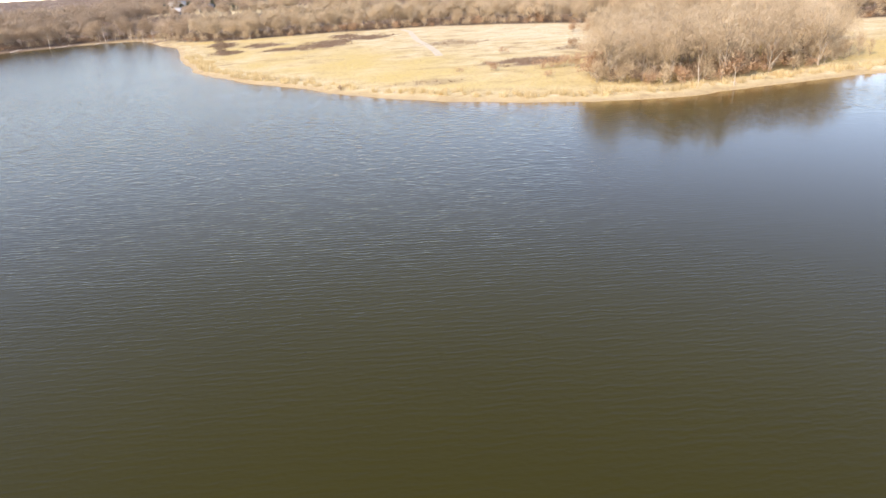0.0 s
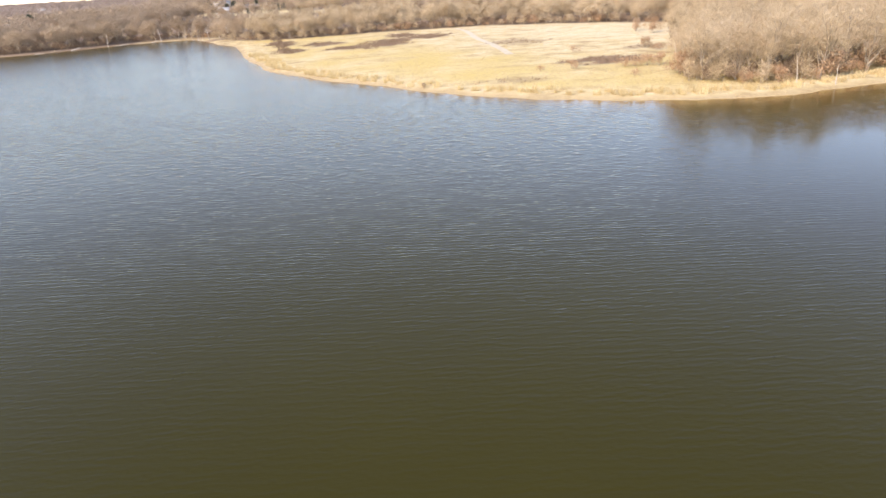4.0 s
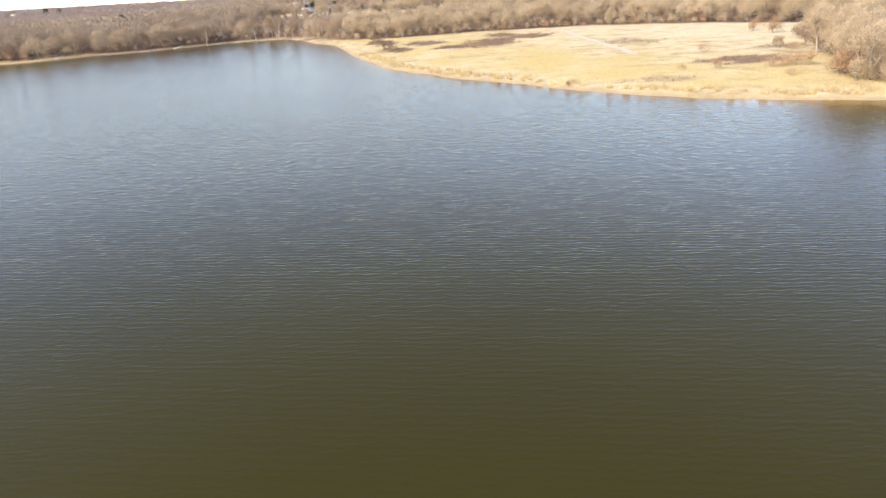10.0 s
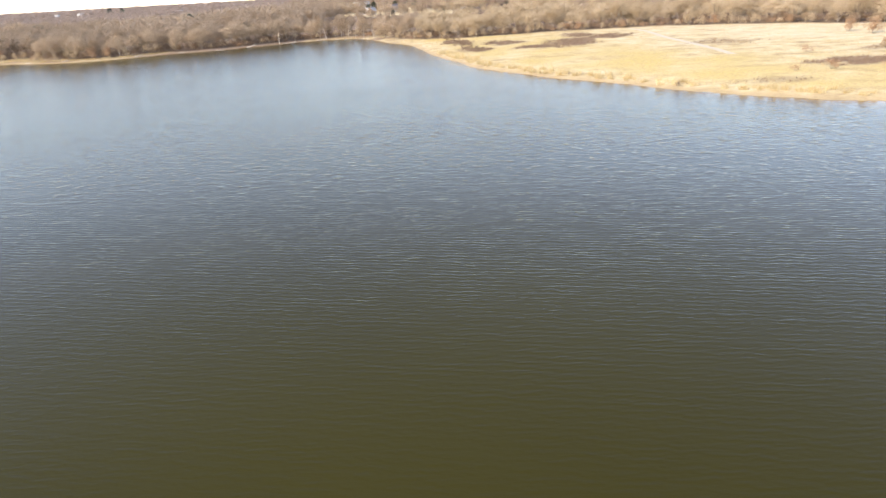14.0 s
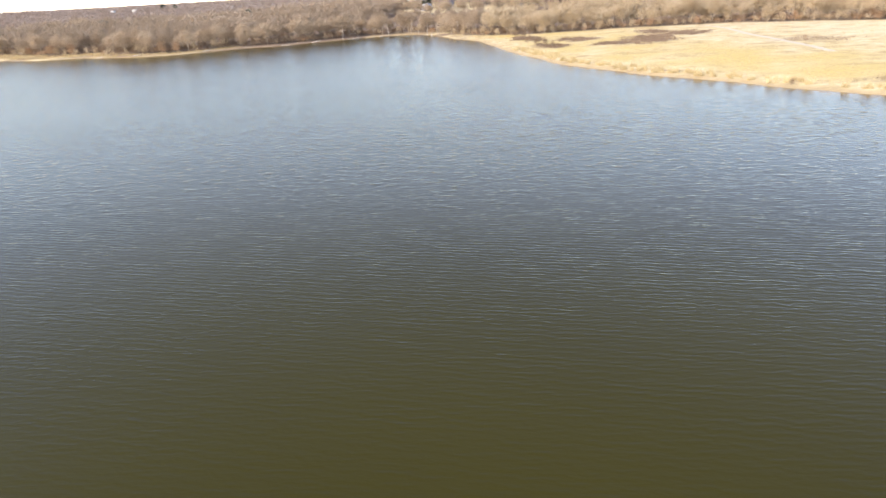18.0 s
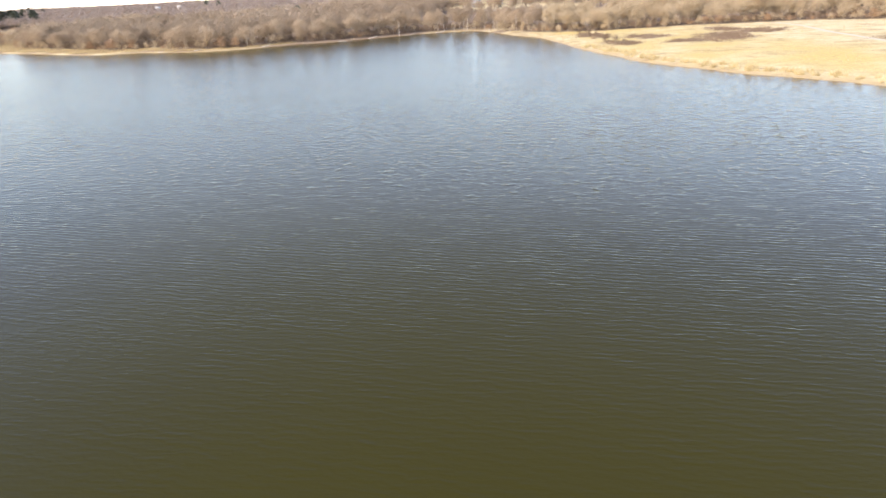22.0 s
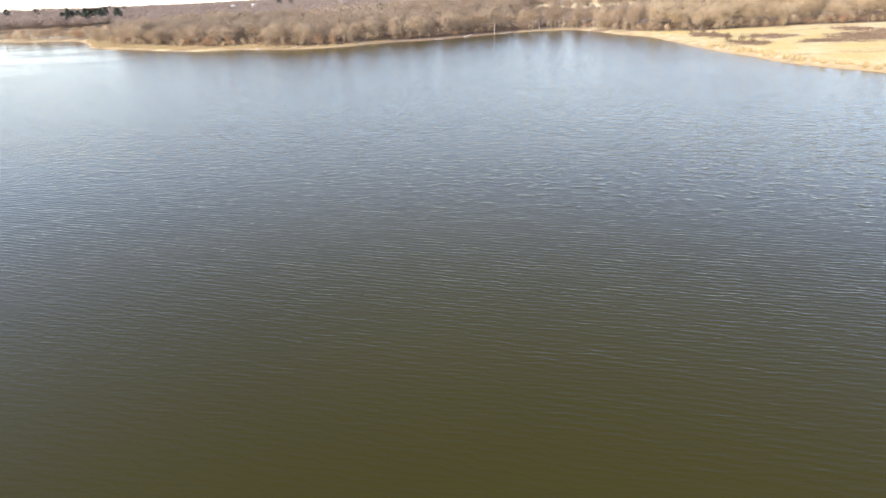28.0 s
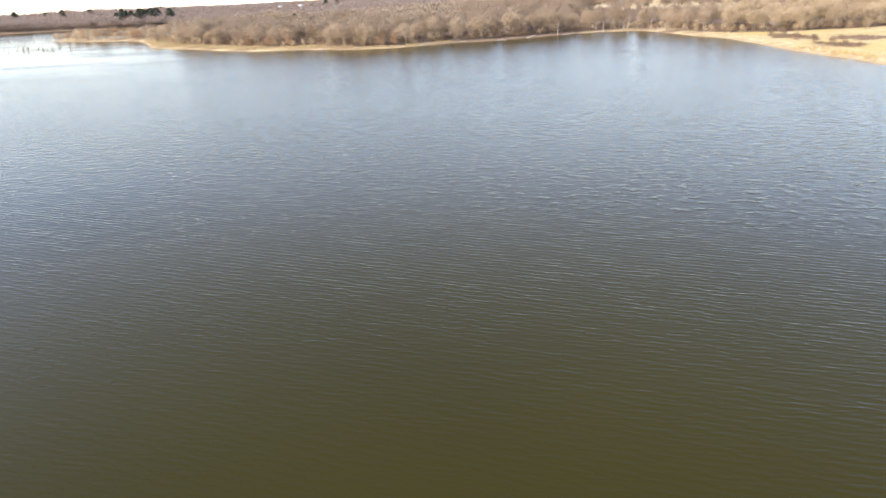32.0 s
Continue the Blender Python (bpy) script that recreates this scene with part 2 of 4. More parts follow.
def smooth_loop(pts, k=4):
    P = np.array(pts, float)
    out = []
    for i in range(len(P)):
        p0, p1, p2, p3 = P[i - 1], P[i], P[(i + 1) % len(P)], P[(i + 2) % len(P)]
        for a in np.arange(k) / k:
            out.append(0.5 * (2 * p1 + (p2 - p0) * a + (2 * p0 - 5 * p1 + 4 * p2 - p3) * a * a + (3 * p1 - p0 - 3 * p2 + p3) * a ** 3))
    return np.array(out)


LAKE = smooth_loop(SHORE_MEADOW + SHORE_WEST + SHORE_SPIT + SHORE_SOUTH)
MEADOW = np.array(SHORE_MEADOW[::-1] + [(240, 107)] + TREELINE[::-1], float)


def signed(loop, X, Y):
    """Distance from a closed loop: positive outside, negative inside."""
    X, Y = np.asarray(X, float).ravel(), np.asarray(Y, float).ravel()
    A, B = loop, np.roll(loop, -1, axis=0)
    out = np.empty(len(X))
    for s in range(0, len(X), 8000):
        x, y = X[s:s + 8000, None], Y[s:s + 8000, None]
        ex, ey = B[:, 0] - A[:, 0], B[:, 1] - A[:, 1]
        wx, wy = x - A[:, 0], y - A[:, 1]
        u = np.clip((wx * ex + wy * ey) / (ex * ex + ey * ey + 1e-9), 0, 1)
        d = np.sqrt(((wx - u * ex) ** 2 + (wy - u * ey) ** 2).min(1))
        cross = ((A[:, 1] > y) != (B[:, 1] > y)) & (x < A[:, 0] + (y - A[:, 1]) * ex / np.where(abs(ey) < 1e-9, 1e-9, ey))
        out[s:s + 8000] = np.where(cross.sum(1) % 2, -d, d)
    return out


def step(a, b, v):
    u = np.clip((v - a) / (b - a), 0, 1)
    return u * u * (3 - 2 * u)


def ripple(X, Y, w, seed):
    r = np.random.RandomState(seed)
    s = 0
    for k in range(6):
        ang, ph = r.uniform(0, 6.28), r.uniform(0, 6.28)
        f = 6.28 / w * r.uniform(0.6, 1.7)
        s = s + np.sin(X * f * math.cos(ang) + Y * f * math.sin(ang) + ph)
    return s / 6


def height(X, Y, d=None):
    """The ground's height: lake bed, a low bank, meadow and woods, and rising land far to the north."""
    X, Y = np.asarray(X, float).ravel(), np.asarray(Y, float).ravel()
    d = signed(LAKE, X, Y) if d is None else d
    d = d + 0.9 * ripple(X, Y, 14, 3) + 0.5 * ripple(X, Y, 5, 4)
    land = 0.42 * step(0, 2.5, d) + 0.55 * step(2, 30, d) + 0.18 * ripple(X, Y, 30, 5) * step(3, 20, d) + 0.8 * step(30, 160, d)
    far = (3 * step(300, 420, Y) + 6.5 * step(428, 560, Y)) * step(-260, -110, X) + 10 * step(700, 1800, Y) * step(-700, -100, X) + 1.5 * ripple(X, Y, 900, 6) * step(600, 1500, np.hypot(X, Y))
    far = far + 9 * np.exp(-((X + 930) ** 2 + (Y - 780) ** 2) / 270 ** 2)
    for hx, hy, top, *_ in HOUSES:
        far = far + max(0, top - 6.5) * np.exp(-((X - hx) ** 2 + (Y - hy) ** 2) / 45 ** 2) * (X < -250)
    return np.where(d > 0, land + far, np.maximum(d * 0.16, -2.4))


def spaced(lo, hi, fine_lo, fine_hi, fine, grow=1.22, cap=160):
    a, s = [fine_lo], fine
    while a[-1] > lo:
        s = min(s * grow, cap)
        a.append(a[-1] - s)
    b, s = [fine_hi], fine
    while b[-1] < hi:
        s = min(s * grow, cap)
        b.append(b[-1] + s)
    return np.array(a[::-1] + list(np.arange(fine_lo + fine, fine_hi - 0.01, fine)) + b)


def mesh_of(name, V, F, mat, smooth=False):
    V, F = np.asarray(V, np.float32), np.asarray(F, np.int32)
    me = bpy.data.meshes.new(name)
    me.vertices.add(len(V)), me.vertices.foreach_set("co", V.ravel())
    k = F.shape[1]
    me.loops.add(F.size), me.loops.foreach_set("vertex_index", F.ravel())
    me.polygons.add(len(F)), me.polygons.foreach_set("loop_start", np.arange(0, F.size, k, dtype=np.int32))
    me.update(calc_edges=True)
    if smooth:
        me.polygons.foreach_set("use_smooth", np.ones(len(F), bool))
    me.materials.append(mat)
    return me


def part(name, me, parent=None, label=""):
    ob = new(name, me)
    ob.parent = parent
    return tagged(ob, label) if label else ob


def carry(me, name, values):
    me.attributes.new(name, "FLOAT", "POINT").data.foreach_set("value", np.asarray(values, np.float32))


# dark brush patches of the meadow: x, y, half length, half width, turn
PATCHES = [(44.8, 140.5, 9.5, 6.4, 0), (-37, 232, 4.0, 9.0, 10), (-40, 236, 4.5, 11, 14), (-32, 207, 4.5, 9, 20), (-14, 203, 7, 5.5, 0), (-3, 212, 8, 16, -8), (1, 238, 5, 9, 5), (9, 227, 8, 8, 0),
           (-24, 222, 6, 9, 12), (33, 190, 10, 7, 0), (60, 160, 8, 5, 0), (22, 121, 7, 3, 0)]


def patch_mask(X, Y):
    m = np.zeros(len(X))
    for i, (px, py, a, b, r) in enumerate(PATCHES):
        c, s = math.cos(radians(r)), math.sin(radians(r))
        u, v = (X - px) * c + (Y - py) * s, -(X - px) * s + (Y - py) * c
        q = np.hypot(u / a, v / b) + 0.5 * ripple(X, Y, 9, 20 + i) + 0.4 * ripple(X, Y, 4, 50 + i)
        m = np.maximum(m, step(1.15, 0.6, q) * (0.45 if i in (9, 10, 11) else 1.0))
    return m


def grass_mask(X, Y, d):
    m = step(1.5, -1.5, signed(MEADOW, X, Y))
    # no grass at x -148 to -106: dark litter colour stands for the bank's shade
    m = np.maximum(m, step(7, 3.5, d + 4.0 * ripple(X, Y, 25, 9)) * (X < -60) * np.where((X > -148) & (X < -106) | (X < -500) | (Y > 420), 0.0, 0.6))
    m = np.maximum(m, step(24, 14, d) * step(-285, -320, X) * (Y < 460))
    m = np.maximum(m, step(18, 10, d + 2 * ripple(X, Y, 25, 9)) * step(-175, -200, X) * step(-330, -300, X))
    m = np.maximum(m, step(15, 10, d) * step(-100, -94, X) * step(-62, -70, X))
    for cx, cy, a, b in CLEARINGS:
        m = np.maximum(m, step(1.15, 0.9, np.hypot((X - cx) / a, (Y - cy) / b)))
    return m


# ---- ground and water ----
gx = spaced(-3600, 3600, -330, 150, 2.5)
gy = spaced(-900, 4900, 88, 300, 2.5)
GX, GY = [a.ravel() for a in np.meshgrid(gx, gy)]
GD = signed(LAKE, GX, GY)
nx, ny = len(gx), len(gy)
ii, jj = [a.ravel() for a in np.meshgrid(np.arange(nx - 1), np.arange(ny - 1))]
quads = np.c_[jj * nx + ii, jj * nx + ii + 1, (jj + 1) * nx + ii + 1, (jj + 1) * nx + ii]
gme = mesh_of("ground", np.c_[GX, GY, height(GX, GY, GD)], quads, ground_material(), True)
carry(gme, "grass", grass_mask(GX, GY, GD))
carry(gme, "brush", np.maximum(patch_mask(GX, GY), (GX < -62) * (GY < 400) * np.clip(0.5 + 1.1 * ripple(GX, GY, 22, 61), 0.1, 0.9)))
# little pale mud on that stretch either, to keep its ground shade-dark
bare = np.where(GX < -60, np.clip(0.35 + 1.1 * ripple(GX, GY, 34, 12), 0, 0.7) * np.where((GX > -148) & (GX < -106), 0.25, 1.0), 1.0)
carry(gme, "mud", step(2.0, 0.5, GD + 0.9 * ripple(GX, GY, 14, 3)) * bare)
carry(gme, "gold", np.clip(step(58, 30, GD) * step(5, 13, GD) * (0.75 + 0.9 * ripple(GX, GY, 26, 8)), 0, 1) * (GX > -60))
carry(gme, "mown", step(58, 95, GD + 14 * ripple(GX, GY, 40, 13)) * (GX > -30) * 0.9)
ground = tagged(new("ground", gme), "straw-yellow winter meadow and leaf-strewn woodland floor round the lake", "ground", kind="structure")
wet = GD[quads].min(1) < 6
used, inv = np.unique(quads[wet], return_inverse=True)
wx, wy, wd = GX[used], GY[used], GD[used]
wme = mesh_of("water", np.c_[wx, wy, np.zeros(len(wx))], inv.reshape(-1, 4), water_material(), True)
# shore tint, silt and painted reflection together, reaching farther out by the grove
carry(wme, "shallow", 0.8 * np.exp(np.minimum(wd, 0) / (1.4 + 2.4 * step(5, 40, wx))))
offshore = -wd + 4 * ripple(wx, wy, 22, 18)
lee = step(14, 52, wx) * step(22, 54, wy + 0.25 * wx + 5 * ripple(wx, wy, 40, 17)) * (1 - 0.55 * step(5, 8, offshore) * step(26, 17, offshore))
streak = step(0.05, 0.4, ripple(wx * 0.35 + 0.2 * wy, wy - 0.45 * wx, 45, 21))
west = step(-170, -300, wx) * step(110, 220, wy) * (0.75 - 0.6 * streak)
open_water = step(85, 45, np.abs(wy - 3) + 6 * ripple(wx, wy, 30, 15))
carry(wme, "ruffle", open_water * (0.46 + 0.54 * step(26, 46, wy + 4 * ripple(wx, wy, 20, 16))))     # short steep ripples out on the open water
carry(wme, "chop", 1 - open_water)
carry(wme, "calm", np.clip(0.9 * lee + west, 0, 0.9))
water = tagged(new("water", wme), "murky olive-brown lake water with small wind ripples", "lake", kind="structure")

# ---- trees: builders ----
def tube(pts, radii, n=5):
    """A tapered limb through the points."""
    P = np.array(pts, float)
    V, F = [], []
    for i, p in enumerate(P):
        t = P[min(i + 1, len(P) - 1)] - P[max(i - 1, 0)]
        t = t / (np.linalg.norm(t) + 1e-9)
        a = np.cross(t, (0.3, 0.9, 0.1) if abs(t[2]) > 0.8 else (0, 0, 1))
        a /= np.linalg.norm(a) + 1e-9
        b = np.cross(t, a)
        for k in range(n):
            w = 6.2832 * k / n
            V.append(p + radii[i] * (a * math.cos(w) + b * math.sin(w)))
    for i in range(len(P) - 1):
        for k in range(n):
            q, r, s, t2 = i * n + k, i * n + (k + 1) % n, (i + 1) * n + (k + 1) % n, (i + 1) * n + k
            F += [(q, r, s), (q, s, t2)]
    return np.array(V), np.array(F)


def joined(pieces):
    V, F, o = [], [], 0
    for v, f in pieces:
        V.append(v), F.append(f + o)
        o += len(v)
    return np.concatenate(V), np.concatenate(F)


def bend(r, start, way, length, n=5, up=0.25, wob=0.12):
    pts, d = [np.array(start, float)], np.array(way, float)
    for _ in range(n - 1):
        d = d + np.array((r.normal(0, wob), r.normal(0, wob), r.normal(0, wob) + up / n))
        d /= np.linalg.norm(d)
        pts.append(pts[-1] + d * length / (n - 1))
    return np.array(pts)


def slivers(r, O, D, length, width):
    """Thin triangles from the points O along D: twigs, blades, needles."""
    n = len(O)
    S = np.cross(D, r.normal(size=(n, 3)))
    S /= np.linalg.norm(S, axis=1)[:, None] + 1e-9
    L, w = np.broadcast_to(length, n)[:, None], np.broadcast_to(width, n)[:, None]
    V = np.stack([O - S * w / 2, O + S * w / 2, O + D * L], 1).reshape(-1, 3)
    return V, np.arange(3 * n).reshape(-1, 3)


def unit(a):
    return a / (np.linalg.norm(a, axis=1)[:, None] + 1e-9)


def bare_tree(seed, h, spread, ntw, tl, tw, nlimb=7, sides=5, low=0.22, gnarl=1.0, broom=0.9, upright=0.0, dome=0.0, heart=0.58):
    """A leafless tree: trunk, limbs with their branches, and the twigs of the crown."""
    r = np.random.RandomState(seed)
    k = h / 10
    lean = r.normal(0, 0.06, 2)
    trunk_pts = bend(r, (0, 0, -0.3), (lean[0], lean[1], 1), 0.8 * h + 0.3, 7, 0.3, 0.07 * gnarl)
    trunk = tube(trunk_pts, np.array((0.20, 0.155, 0.135, 0.115, 0.085, 0.055, 0.025)) * k, sides + 1)
    limbs, src, dirs = [], [], []
    for i in range(nlimb):
        f = low + (0.72 - low) * (i + r.uniform(0, 0.6)) / nlimb
        u = f * 6 / 0.8 * 0.8
        j = min(int(u), 5)
        s = trunk_pts[j] + (trunk_pts[j + 1] - trunk_pts[j]) * (u - j)
        az, el = 2.4 * i + r.uniform(-0.5, 0.5), radians(min(80, r.uniform(22, 52) + 22 * f + 24 * upright))
        way = (math.cos(az) * math.cos(el), math.sin(az) * math.cos(el), math.sin(el))
        ln = h * spread * r.uniform(0.75, 1.1) * (1.15 - 0.55 * f)
        lp = bend(r, s, way, ln, 6, 0.5, 0.13 * gnarl)
        pieces = [tube(lp, np.linspace(0.085 * k * (1.2 - 0.7 * f) * (1 + 0.5 * upright), 0.018 * k, 6), sides)]
        for b in range(5):
            g = r.uniform(0.25, 0.95)
            q = min(int(g * 5), 4)
            o = lp[q] + (lp[q + 1] - lp[q]) * (g * 5 - q)
            t = lp[q + 1] - lp[q]
            t = t / np.linalg.norm(t) + r.normal(0, 0.55, 3) + (0, 0, 0.25)
            bp = bend(r, o, t / np.linalg.norm(t), ln * r.uniform(0.3, 0.55), 4, 0.35, 0.2 * gnarl)
            pieces.append(tube(bp, np.linspace(0.032 * k, 0.008 * k, 4), 3))
            for c in np.linspace(0.15, 1, 6):
                q2 = min(int(c * 3), 2)
                src.append(bp[q2] + (bp[q2 + 1] - bp[q2]) * (c * 3 - q2)), dirs.append(bp[q2 + 1] - bp[q2])
        for c in np.linspace(0.4, 1, 6):
            q2 = min(int(c * 5), 4)
            src.append(lp[q2] + (lp[q2 + 1] - lp[q2]) * (c * 5 - q2)), dirs.append(lp[q2 + 1] - lp[q2])
        limbs.append(joined(pieces))
    for c in np.linspace(0.7, 1, 6):
        q2 = min(int(c * 6), 5)
        src.append(trunk_pts[q2] + (trunk_pts[q2 + 1] - trunk_pts[q2]) * (c * 6 - q2)), dirs.append(trunk_pts[q2 + 1] - trunk_pts[q2])
    src, dirs = np.array(src), unit(np.array(dirs))
    # twigs fan out in brooms round the branch ends
    ends = r.permutation(len(src))[:max(14, len(src) // 4)]
    pick = ends[r.randint(0, len(ends), ntw)]
    fan = unit(r.normal(size=(ntw, 3)) + dirs[pick] * 0.7 + (0, 0, 0.45))
    O = src[pick] + fan * (broom * r.uniform(0.0, 0.8, ntw) ** 0.7)[:, None]
    D = unit(fan + r.normal(0, 0.5, (ntw, 3)) + (0, 0, 0.15))
    if dome:
        # most twigs stand on rounded clumps that make up a domed crown
        k = int(ntw * dome)
        m = 9
        az, el = 2.4 * np.arange(m) + r.uniform(-0.4, 0.4, m), np.arcsin(np.linspace(-0.45, 1, m))
        R = h * spread * np.array((0.95, 0.95, 0.80))
        C = np.c_[np.cos(az) * np.cos(el), np.sin(az) * np.cos(el), np.sin(el)] * R * r.uniform(0.5, 0.75, (m, 1)) + (0, 0, heart * h)
        q = h * spread * r.uniform(0.32, 0.48, m)
        w = r.randint(0, m, k)
        v = unit(r.normal(size=(k, 3)) + (0, 0, 0.35))
        O[:k] = C[w] + v * (q[w] * r.uniform(0.55, 1.0, k))[:, None]
        D[:k] = unit(0.5 * v + r.normal(0, 0.6, (k, 3)))
    crown = slivers(r, O, D, tl * r.uniform(0.5, 1.2, ntw), tw * r.uniform(0.6, 1.3, ntw))
    return trunk, limbs, crown


def leafy(seed, h, rad, n, size, low=0.05):
    """A clump of small leaves on several stems: shrubs and oaks that keep their dead leaves."""
    r = np.random.RandomState(seed)
    lobes = [(r.normal(0, 0.38 * rad, 2), r.uniform(low + 0.25, 0.8) * h, r.uniform(0.28, 0.5) * rad) for _ in range(9)]
    O = []
    for i in range(n):
        c, z, q = lobes[r.randint(9)]
        v = r.normal(size=3)
        v = v / np.linalg.norm(v) * q * r.uniform(0.5, 1.1)
        O.append((c[0] + v[0], c[1] + v[1], max(0.05, z + v[2] * 1.1)))
    O = np.array(O)
    D = unit(r.normal(size=(n, 3)) + (0, 0, 0.2))
    crown = slivers(r, O, D, size * r.uniform(0.6, 1.4, n), size * 0.55)
    stems = joined([tube(bend(r, (r.normal(0, 0.1), r.normal(0, 0.1), -0.2), (r.normal(0, 0.4), r.normal(0, 0.4), 1), h * 0.75, 4, 0.2, 0.15), np.linspace(0.03 * h / 2.5, 0.008, 4), 4) for _ in range(4)])
    return stems, crown


def cedar(seed, h, rad, n):
    """A dark evergreen: short trunk and a dense, ragged crown."""
    r = np.random.RandomState(seed)
    z = r.uniform(0.06, 1, n) ** 0.85
    wid = rad * np.sqrt(np.clip(1 - z, 0, 1)) * (0.75 + 0.25 * np.sin(z * 19 + r.uniform(0, 6)))
    az = r.uniform(0, 6.283, n)
    q = wid * r.uniform(0.55, 1.05, n)
    O = np.c_[np.cos(az) * q, np.sin(az) * q, z * h]
    D = unit(np.c_[np.cos(az), np.sin(az), 0.5 + 0 * az] + r.normal(0, 0.4, (n, 3)))
    return tube([(0, 0, -0.2), (0, 0, 0.5 * h), (0, 0, 0.95 * h)], (0.13 * h / 8, 0.08 * h / 8, 0.02), 6), slivers(r, O, D, 0.75 * h / 8 * r.uniform(0.6, 1.3, n), 0.3 * h / 8)


def tree_thing(name, trunk, limbs, crown, bark, leaf, label, category, group):
    root = new(name)
    part("trunk", mesh_of("trunk", *trunk, bark, True), root)
    for l in limbs:
        part("limb", mesh_of("limb", *l, bark, True), root)
    part("crown", mesh_of("crown", *crown, leaf), root)
    return tagged(root, label, category, group)


def plant(proto, x, y, z, s, turn, wide=1.0):
    c = copy_thing(proto, pose(x, y, z, 0, 0, turn))
    c.scale = (s * wide, s * wide, s)
    return c


def strew(tmpl, X, Y, Z, S, turn, wide=None):
    """Many copies of a template in one mesh."""
    V, F = tmpl
    n = len(X)
    c, s = np.cos(turn)[:, None], np.sin(turn)[:, None]
    w = S if wide is None else S * wide
    vx = (V[:, 0] * c - V[:, 1] * s) * w[:, None] + X[:, None]
    vy = (V[:, 0] * s + V[:, 1] * c) * w[:, None] + Y[:, None]
    vz = V[:, 2] * S[:, None] + Z[:, None]
    return np.stack([vx, vy, vz], 2).reshape(-1, 3), (F[None] + (np.arange(n) * len(V))[:, None, None]).reshape(-1, 3)


def scatter(rng, x0, x1, y0, y1, gap, jitter=0.42):
    X, Y = [a.ravel() for a in np.meshgrid(np.arange(x0, x1, gap), np.arange(y0, y1, gap))]
    return X + rng.uniform(-jitter, jitter, len(X)) * gap, Y + rng.uniform(-jitter, jitter, len(X)) * gap


rng = np.random.RandomState(11)

# ---- the grove on the meadow's shore ----
GROVE_LOOP = np.array(GROVE, float)
GROVE_LABELS = ["tall bare winter tree with pale grey-tan twigs in the lakeside grove", "broad bare oak with crooked grey limbs in the lakeside grove",
                "slender bare tree with fine tan twigs in the lakeside grove", "bare multi-limbed tree with a wide dusty-tan crown by the shore"]
near_protos = []
for i, (h, sp, lab) in enumerate(zip((11.0, 10.0, 10.5, 9.0), (0.40, 0.5, 0.36, 0.5), GROVE_LABELS)):
    t, l, c = bare_tree(40 + i, h, sp, 3600, 0.9, 0.045, 11, 5, 0.05 if i % 2 else 0.1, 1.3 if i % 2 else 0.9, 0.8, 0.85, 0.6, 0.54)
    near_protos.append(tree_thing("bare_tree", t, l, c, BARK, TWIG, lab, "tree", "trees of the lakeside grove"))
X, Y = scatter(rng, 45, 128, 100, 198, 4.9)
inside = signed(GROVE_LOOP, X, Y) < -0.3
X, Y = X[inside], Y[inside]
order = np.argsort(Y - 0.25 * X)
X, Y = X[order][:110], Y[order][:110]
Z = height(X, Y)
for i, (x, y, z) in enumerate(zip(X, Y, Z)):
    s, tw, wd = rng.uniform(0.78, 1.05), rng.uniform(0, 360), rng.uniform(0.95, 1.25)
    if i < 4:
        p = near_protos[i]
        p.matrix_basis = pose(x, y, z, 0, 0, tw) @ Matrix.Scale(s, 4)
    else:
        plant(near_protos[rng.randint(4)], x, y, z, s, tw, wd)

# ---- the treeline behind the meadow and the woods of the west bank ----
mid_protos, mid_tmpl = [], []
for east in (True, False):
    for i, (h, sp) in enumerate(((8.3, 0.40), (7.4, 0.46), (9.0, 0.35), (6.8, 0.45))):
        t, l, c = bare_tree(60 + i + 8 * east, h, sp * 1.1, 3000, 0.7, 0.07, 9, 4, 0.1, broom=0.9, upright=0.4, dome=0.8)
        mid_protos.append(tree_thing("woodland_tree", t, [joined(l)], c, BARK, TWIG if east else BROWN_TWIG,
                                     "bare winter tree with a hazy pale-tan crown behind the meadow" if east else "bare brown-grey winter tree in the woods above the west bank", "tree",
                                     "trees behind the meadow" if east else "trees of the west bank"))
for i, (h, sp) in enumerate(((8.3, 0.40), (7.4, 0.46), (9.0, 0.35), (6.8, 0.45))):
    t, l, c = bare_tree(80 + i, h, sp * 1.1, 1000, 0.9, 0.16, 7, 3, 0.25, broom=1.2, dome=0.85, heart=0.52)
    mid_tmpl.append((joined([t] + l), c))
far_tmpl = []
for i in range(3):
    t, l, c = bare_tree(90 + i, 9.5, 0.45, 300, 1.1, 0.4, 5, 3, 0.4, broom=1.6, dome=0.9, heart=0.46)
    far_tmpl.append((t, c))
leaf_protos = []
for i in range(3):
    st, cr = leafy(100 + i, (4.2, 2.6, 1.8)[i], (2.3, 1.6, 1.5)[i], (900, 600, 420)[i], (0.28, 0.24, 0.2)[i])
    leaf_protos.append((st, cr))


def wood_edge(X, Y, d):
    """How far inside the woods a place lies: positive under trees."""
    e = np.minimum(signed(MEADOW, X, Y), np.where(X < -62, d - (5 + 2.0 * ripple(X, Y, 25, 9)), d - 6))
    e = np.where((X < -195) & (X > -330) & (Y < 330), np.minimum(e, d - 12), e)
    e = np.where((X < -300) & (Y < 420), np.minimum(e, d - 22), e)
    for cx, cy, a, b in CLEARINGS:
        e = np.minimum(e, (np.hypot((X - cx) / a, (Y - cy) / b) - 1) * min(a, b))
    return e


